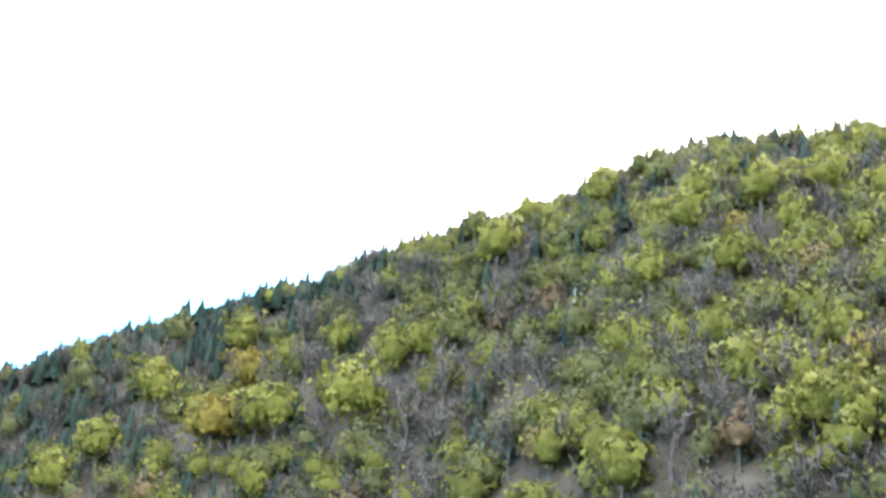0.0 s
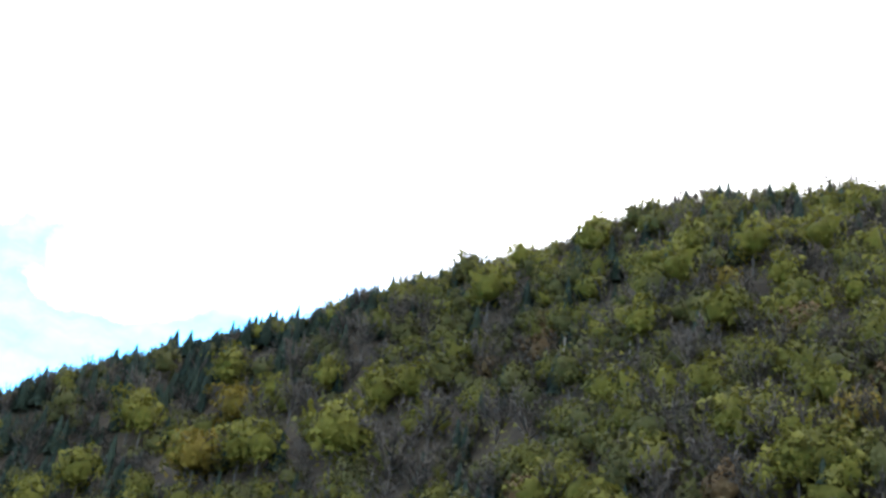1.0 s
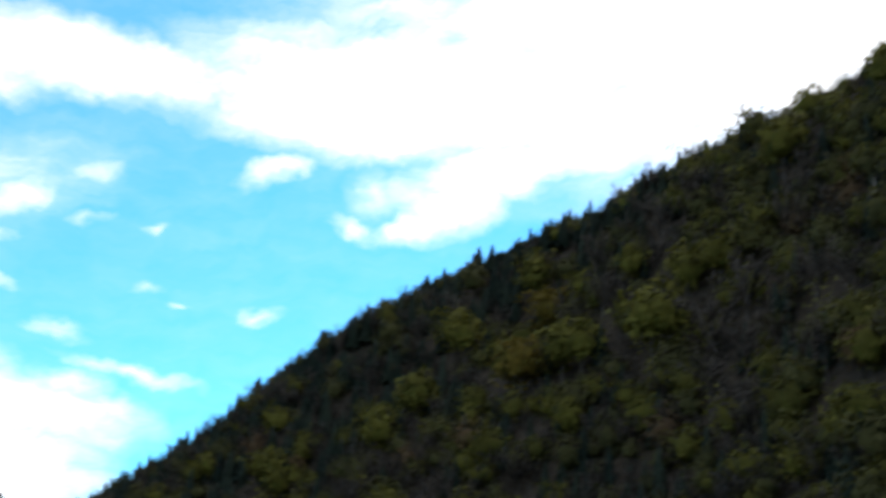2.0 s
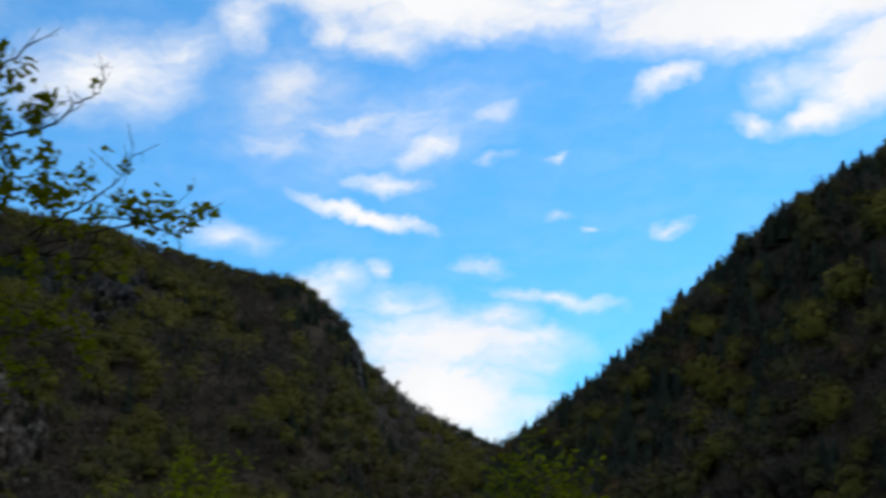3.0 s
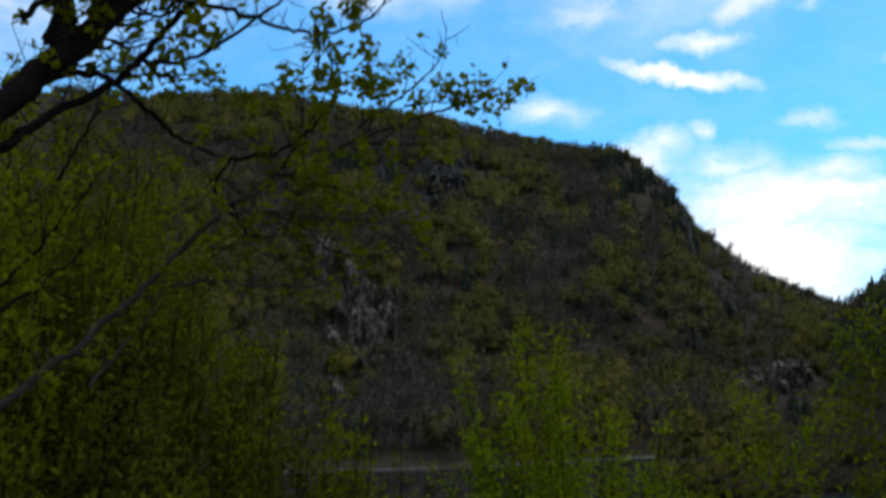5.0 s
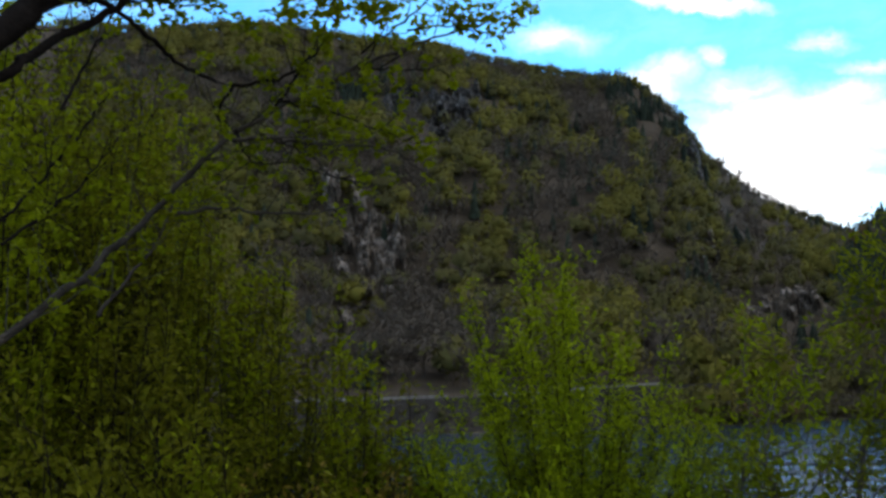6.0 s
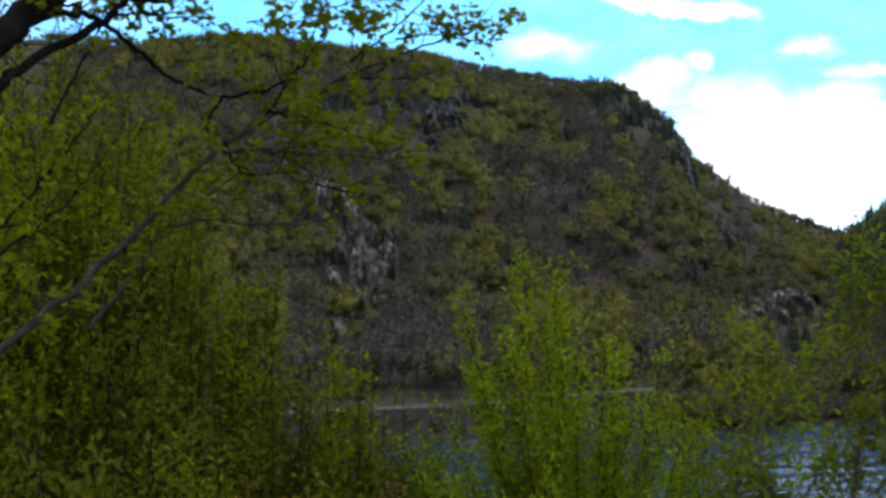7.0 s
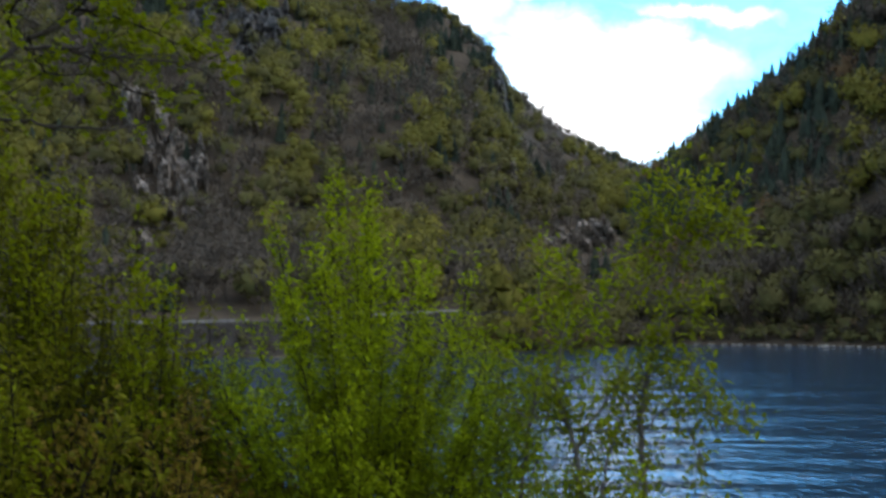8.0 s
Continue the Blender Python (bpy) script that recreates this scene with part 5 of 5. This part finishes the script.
    limb(((-1.64, 5.03, 13.29), (-1.46, 5.15, 13.28), (-1.25, 5.22, 13.21), (-1.02, 5.39, 13.13)), 0.006, 0.002, 2.6, 0.3, ((-1.37, 5.25, 13.25), (-1.28, 5.32, 13.24), (-1.16, 5.39, 13.16), (-1.05, 5.46, 13.16), (-1.48, 5.25, 13.31), (-1.61, 5.28, 13.31), (-1.34, 5.0, 13.38), (-1.08, 5.21, 13.43), (-1.23, 5.36, 13.44), (-1.05, 5.35, 13.2), (-0.98, 5.47, 13.09), (-1.63, 5.0, 13.18), (-1.67, 5.05, 13.46), (-1.74, 4.93, 13.48), (-1.86, 5.04, 13.33), (-1.95, 4.98, 13.49)))
    limb(((-1.78, 4.97, 13.15), (-1.72, 5.02, 13.0), (-1.58, 5.17, 13.02), (-1.27, 5.37, 12.94)), 0.006, 0.002, 2.6, 0.3, ((-1.21, 5.14, 12.9), (-1.35, 5.15, 13.07), (-1.49, 5.13, 13.07), (-1.68, 5.32, 13.0), (-1.81, 5.21, 13.07), (-1.89, 4.97, 12.95), (-2.08, 5.09, 13.2), (-2.05, 4.82, 13.32), (-1.45, 5.13, 13.6), (-1.53, 4.89, 13.69), (-1.27, 4.91, 13.72), (-1.24, 5.21, 13.8), (-1.07, 5.05, 13.67), (-0.94, 5.08, 13.65), (-0.88, 5.34, 13.78), (-0.75, 5.35, 13.69)))
    limb(((-2.54, 3.59, 11.88), (-2.49, 3.74, 11.97), (-2.44, 3.89, 12.05), (-2.39, 4.03, 12.15), (-2.29, 4.41, 12.38), (-2.15, 4.68, 12.64), (-2.00, 4.82, 12.86), (-1.83, 4.95, 13.09), (-1.62, 5.18, 13.30), (-1.47, 5.21, 13.38), (-1.28, 5.33, 13.52), (-1.08, 5.45, 13.63), (-0.85, 5.56, 13.73), (-0.58, 5.67, 13.83)), 0.022, 0.004, 3.4, 0.34, bark=GREY_BARK)
    limb(((-1.80, 4.95, 13.10), (-1.66, 5.00, 13.11), (-1.57, 5.14, 13.12), (-1.39, 5.29, 13.12), (-1.17, 5.45, 13.12), (-1.04, 5.49, 13.04)), 0.01, 0.003, 3.0, 0.34, bark=GREY_BARK)
    limb(((-2.00, 4.83, 12.75), (-1.85, 5.00, 12.79), (-1.76, 5.03, 12.78), (-1.54, 5.21, 12.78), (-1.30, 5.37, 12.84)), 0.01, 0.003, 3.0, 0.34, bark=GREY_BARK)
    limb(((-1.67, 5.10, 13.13), (-1.50, 5.28, 13.07), (-1.44, 5.31, 12.99), (-1.27, 5.47, 12.94)), 0.007, 0.003, 3.0, 0.34, bark=GREY_BARK)
    limb(((-1.66, 5.17, 13.30), (-1.54, 5.17, 13.45), (-1.46, 5.16, 13.57), (-1.42, 5.23, 13.72)), 0.007, 0.003, 3.0, 0.34)
    limb(((-1.28, 5.33, 13.52), (-1.11, 5.37, 13.50), (-0.91, 5.51, 13.52)), 0.006, 0.002, 3.0, 0.34)
    limb(((-2.81, 4.55, 12.60), (-2.79, 4.67, 12.70), (-2.65, 4.82, 12.94), (-2.50, 4.86, 13.13), (-2.39, 4.96, 13.39)), 0.01, 0.004, 3.0, 0.34)
    limb(((-2.62, 4.44, 12.58), (-2.48, 4.61, 12.76), (-2.41, 4.73, 12.88), (-2.31, 4.85, 13.10)), 0.008, 0.003, 3.0, 0.34)
    limb(((-2.46, 5.01, 12.31), (-2.35, 5.15, 12.53), (-2.25, 5.28, 12.76), (-2.19, 5.35, 13.11)), 0.01, 0.003, 3.0, 0.34, bark=GREY_BARK)
    limb(((-2.07, 3.57, 13.52), (-1.99, 3.68, 13.65), (-1.88, 3.81, 13.76), (-1.77, 3.93, 13.89)), 0.014, 0.005, 3.0, 0.26)
    limb(((-2.01, 3.44, 13.61), (-1.92, 3.57, 13.71), (-1.84, 3.66, 13.85)), 0.014, 0.005, 3.0, 0.26)
    limb(((-2.11, 3.80, 13.51), (-2.02, 3.93, 13.61), (-1.91, 4.07, 13.69), (-1.78, 4.20, 13.80)), 0.008, 0.003, 2.6, 0.24)
    limb(((-1.80, 4.20, 13.78), (-1.70, 4.28, 13.95), (-1.61, 4.36, 14.09), (-1.52, 4.35, 14.18)), 0.008, 0.003, 2.2, 0.2)
    limb(((-2.75, 5.16, 13.34), (-2.69, 5.25, 13.56), (-2.59, 5.33, 13.82), (-2.48, 5.31, 14.02)), 0.010, 0.003, 2.4, 0.3)
    tagged(root, "dark-barked maple with young green leaves leaning over the bank", "tree")


plant_stand_outs()
dead_snags()
road_on_the_bank()
waterline_stones()
overhanging_tree()
rng = np.random.default_rng(33)
shrub("round_bush", 3.7, 9.0, 1.8, 12.98, 122, "bright green rounded bush with upright leafy shoots", BUSH_LEAF, BARK, rng, leaf=0.050, density=88, twig=0.34, every=0.07, bare_below=0.2, upright=0.3, dome=0.62, stem_radius=0.006, gather=0.12)


def river_sapling(stems, label, rng, leaf_mat, leaf=0.062, density=58, twig=0.36):
    """A sapling whose bending stems are told by points; the first runs down to the ground. stems: points, base radius, leafy from, twig spacing."""
    x0, y0, z1 = stems[0][0][0]
    root = new("sapling")
    root.location = (x0, y0, ground_at(x0, y0))
    for k, (points, radius, start, every) in enumerate(stems):
        pts = [np.array(p) - np.array(root.location) for p in points]
        if k == 0:
            pts = [np.array([0.03, -0.02, -0.1]), np.array([0.0, 0.02, pts[0][2] * 0.55])] + pts
        line = refine(pts, 5, 0.008, rng)
        side = twigs_along(line, rng, every, twig, 0.15, start)
        stem = mesh_object("stem", *joined([tube(line, radius, 0.004, 7)] + [tube(t, 0.004, 0.0015, 3) for t in side]), [STEM_BARK], smooth=True, parent=root)
        p, w = leaf_spots(side, rng, density)
        mesh_object("leaves", *leaves(p, w, leaf, OVAL, rng), [leaf_mat], parent=stem)
    return tagged(root, label, "sapling", "saplings by the river")


river_sapling((
    (((1.47, 8.37, 10.61), (1.46, 8.42, 10.93), (1.49, 8.45, 11.34), (1.57, 8.51, 11.66), (1.68, 8.54, 12.04), (1.76, 8.52, 12.37), (1.84, 8.53, 12.67), (1.91, 8.55, 12.86)), 0.030, 0.35, 0.04),
    (((1.53, 8.46, 11.54), (1.73, 8.32, 11.59), (1.86, 8.18, 11.40), (1.92, 8.15, 11.20), (2.12, 7.98, 11.10)), 0.010, 0.1, 0.04),
    (((1.15, 8.32, 10.62), (1.23, 8.40, 10.94), (1.37, 8.46, 11.26), (1.54, 8.46, 11.58)), 0.012, 0.0, 0.04),
    (((1.78, 8.51, 12.41), (1.95, 8.41, 12.57), (2.13, 8.31, 12.63)), 0.008, 0.1, 0.04),
    (((1.74, 8.52, 12.37), (1.65, 8.58, 12.59), (1.58, 8.62, 12.80)), 0.008, 0.1, 0.04),
    (((1.87, 8.52, 12.75), (2.02, 8.43, 12.80), (2.15, 8.40, 12.78)), 0.006, 0.1, 0.04),
    (((1.48, 8.43, 11.10), (1.67, 8.31, 11.27), (1.79, 8.16, 11.04), (1.86, 8.11, 10.78)), 0.008, 0.1, 0.04),
    (((1.91, 8.55, 12.84), (1.78, 8.58, 12.81), (1.64, 8.61, 12.85)), 0.006, 0.05, 0.035),
    (((1.83, 8.54, 12.62), (2.00, 8.46, 12.51), (2.18, 8.41, 12.47)), 0.006, 0.05, 0.035),
    (((1.74, 8.52, 12.29), (1.62, 8.55, 12.24), (1.52, 8.57, 12.14)), 0.006, 0.05, 0.035),
    (((1.68, 8.54, 12.04), (1.81, 8.46, 11.98), (1.92, 8.39, 11.91)), 0.006, 0.05, 0.035),
    (((1.78, 8.51, 12.45), (1.68, 8.52, 12.50), (1.58, 8.54, 12.58)), 0.006, 0.05, 0.035),
), "slim sapling with a pale leaning stem and a leafy green top", rng, SAPLING_LEAF)
river_sapling((
    (((0.98, 8.04, 10.66), (0.95, 8.08, 10.94), (0.89, 8.12, 11.19), (0.82, 8.14, 11.40), (0.85, 8.20, 11.68), (0.94, 8.25, 12.00), (0.90, 8.25, 12.32)), 0.024, 0.3, 0.045),
    (((0.93, 8.09, 10.97), (1.07, 8.10, 11.21), (1.21, 8.09, 11.40), (1.27, 8.10, 11.60)), 0.010, 0.1, 0.045),
    (((0.82, 8.14, 11.40), (0.64, 8.11, 11.52), (0.48, 8.08, 11.60)), 0.008, 0.1, 0.045),
    (((0.90, 8.12, 11.19), (0.71, 8.04, 11.21), (0.53, 7.95, 11.26)), 0.008, 0.1, 0.045),
), "slim forked sapling with grey stems and sparse leaves", rng, SAPLING_LEAF)
river_sapling((
    (((0.62, 8.67, 10.56), (0.64, 8.71, 10.90), (0.73, 8.80, 11.31), (0.79, 8.86, 11.74), (0.77, 8.87, 12.08), (0.81, 8.86, 12.39)), 0.018, 0.3, 0.045),
    (((0.71, 8.74, 11.23), (0.87, 8.64, 11.41), (1.10, 8.62, 11.49), (1.25, 8.61, 11.74)), 0.009, 0.1, 0.045),
    (((0.76, 8.86, 11.57), (0.96, 8.85, 11.78), (1.17, 8.83, 11.91), (1.34, 8.80, 12.17)), 0.009, 0.1, 0.045),
), "thin sapling with many fine twigs and light leaves", rng, BUSH_LEAF, density=50)
for az, dist, spread, top, stems in ((-8.5, 7.8, 0.6, 11.2, 12), (-12.5, 8.0, 0.5, 10.95, 8)):
    shrub("sapling", az, dist, spread, top, stems, "low sapling with sparse light green leaves", BUSH_LEAF, STEM_BARK, rng, leaf=0.05, density=44, twig=0.34, every=0.09, group="saplings by the river", bare_below=0.3, upright=0.1, stem_radius=0.008)
SHRUB_LOOKS = (("olive-green loose shrub on the bank", OLIVE_LEAF), ("leafy green shrub on the bank", LEAF), ("low russet-leaved shrub on the bank", RUSSET_LEAF))
for az, dist, spread, top, stems, look_of in (
        (15.8, 10.5, 0.7, 12.7, 20, 0), (18.8, 9.5, 0.8, 13.1, 22, 1), (21.8, 10.0, 0.9, 14.0, 30, 0), (24.6, 11.0, 1.0, 14.9, 36, 1), (27.8, 9.8, 1.2, 15.3, 40, 0), (31.8, 9.0, 1.2, 15.2, 34, 1), (36.0, 8.0, 1.2, 14.0, 10, 1),
        (26.5, 13.0, 1.4, 16.0, 36, 0), (30.5, 13.5, 1.6, 16.4, 24, 0), (23.4, 12.3, 1.0, 14.8, 18, 1), (22.8, 8.3, 0.8, 12.3, 18, 0), (26.2, 8.0, 0.9, 12.9, 18, 0),
        (20.0, 7.0, 1.0, 11.95, 18, 0), (27.0, 6.5, 1.0, 11.9, 18, 0), (15.0, 7.5, 0.8, 11.6, 14, 2), (10.8, 8.0, 0.45, 10.95, 12, 2), (9.4, 8.3, 0.5, 11.05, 9, 2), (12.2, 9.2, 0.4, 11.9, 9, 0), (23.5, 7.2, 0.8, 11.8, 14, 1),
        (13.6, 9.6, 0.5, 12.2, 16, 0), (14.4, 8.6, 0.5, 12.4, 16, 1), (17.4, 8.4, 0.7, 12.3, 16, 0)):
    label, mat = SHRUB_LOOKS[look_of]
    shrub("bank_shrub", az, dist, spread, top, stems, label, mat, BARK, rng, density=42, twig=0.42, every=0.09, leaf=0.064, group="shrubs along the bank", bare_below=0.2, upright=0.15, dome=0.28, stem_radius=0.010)
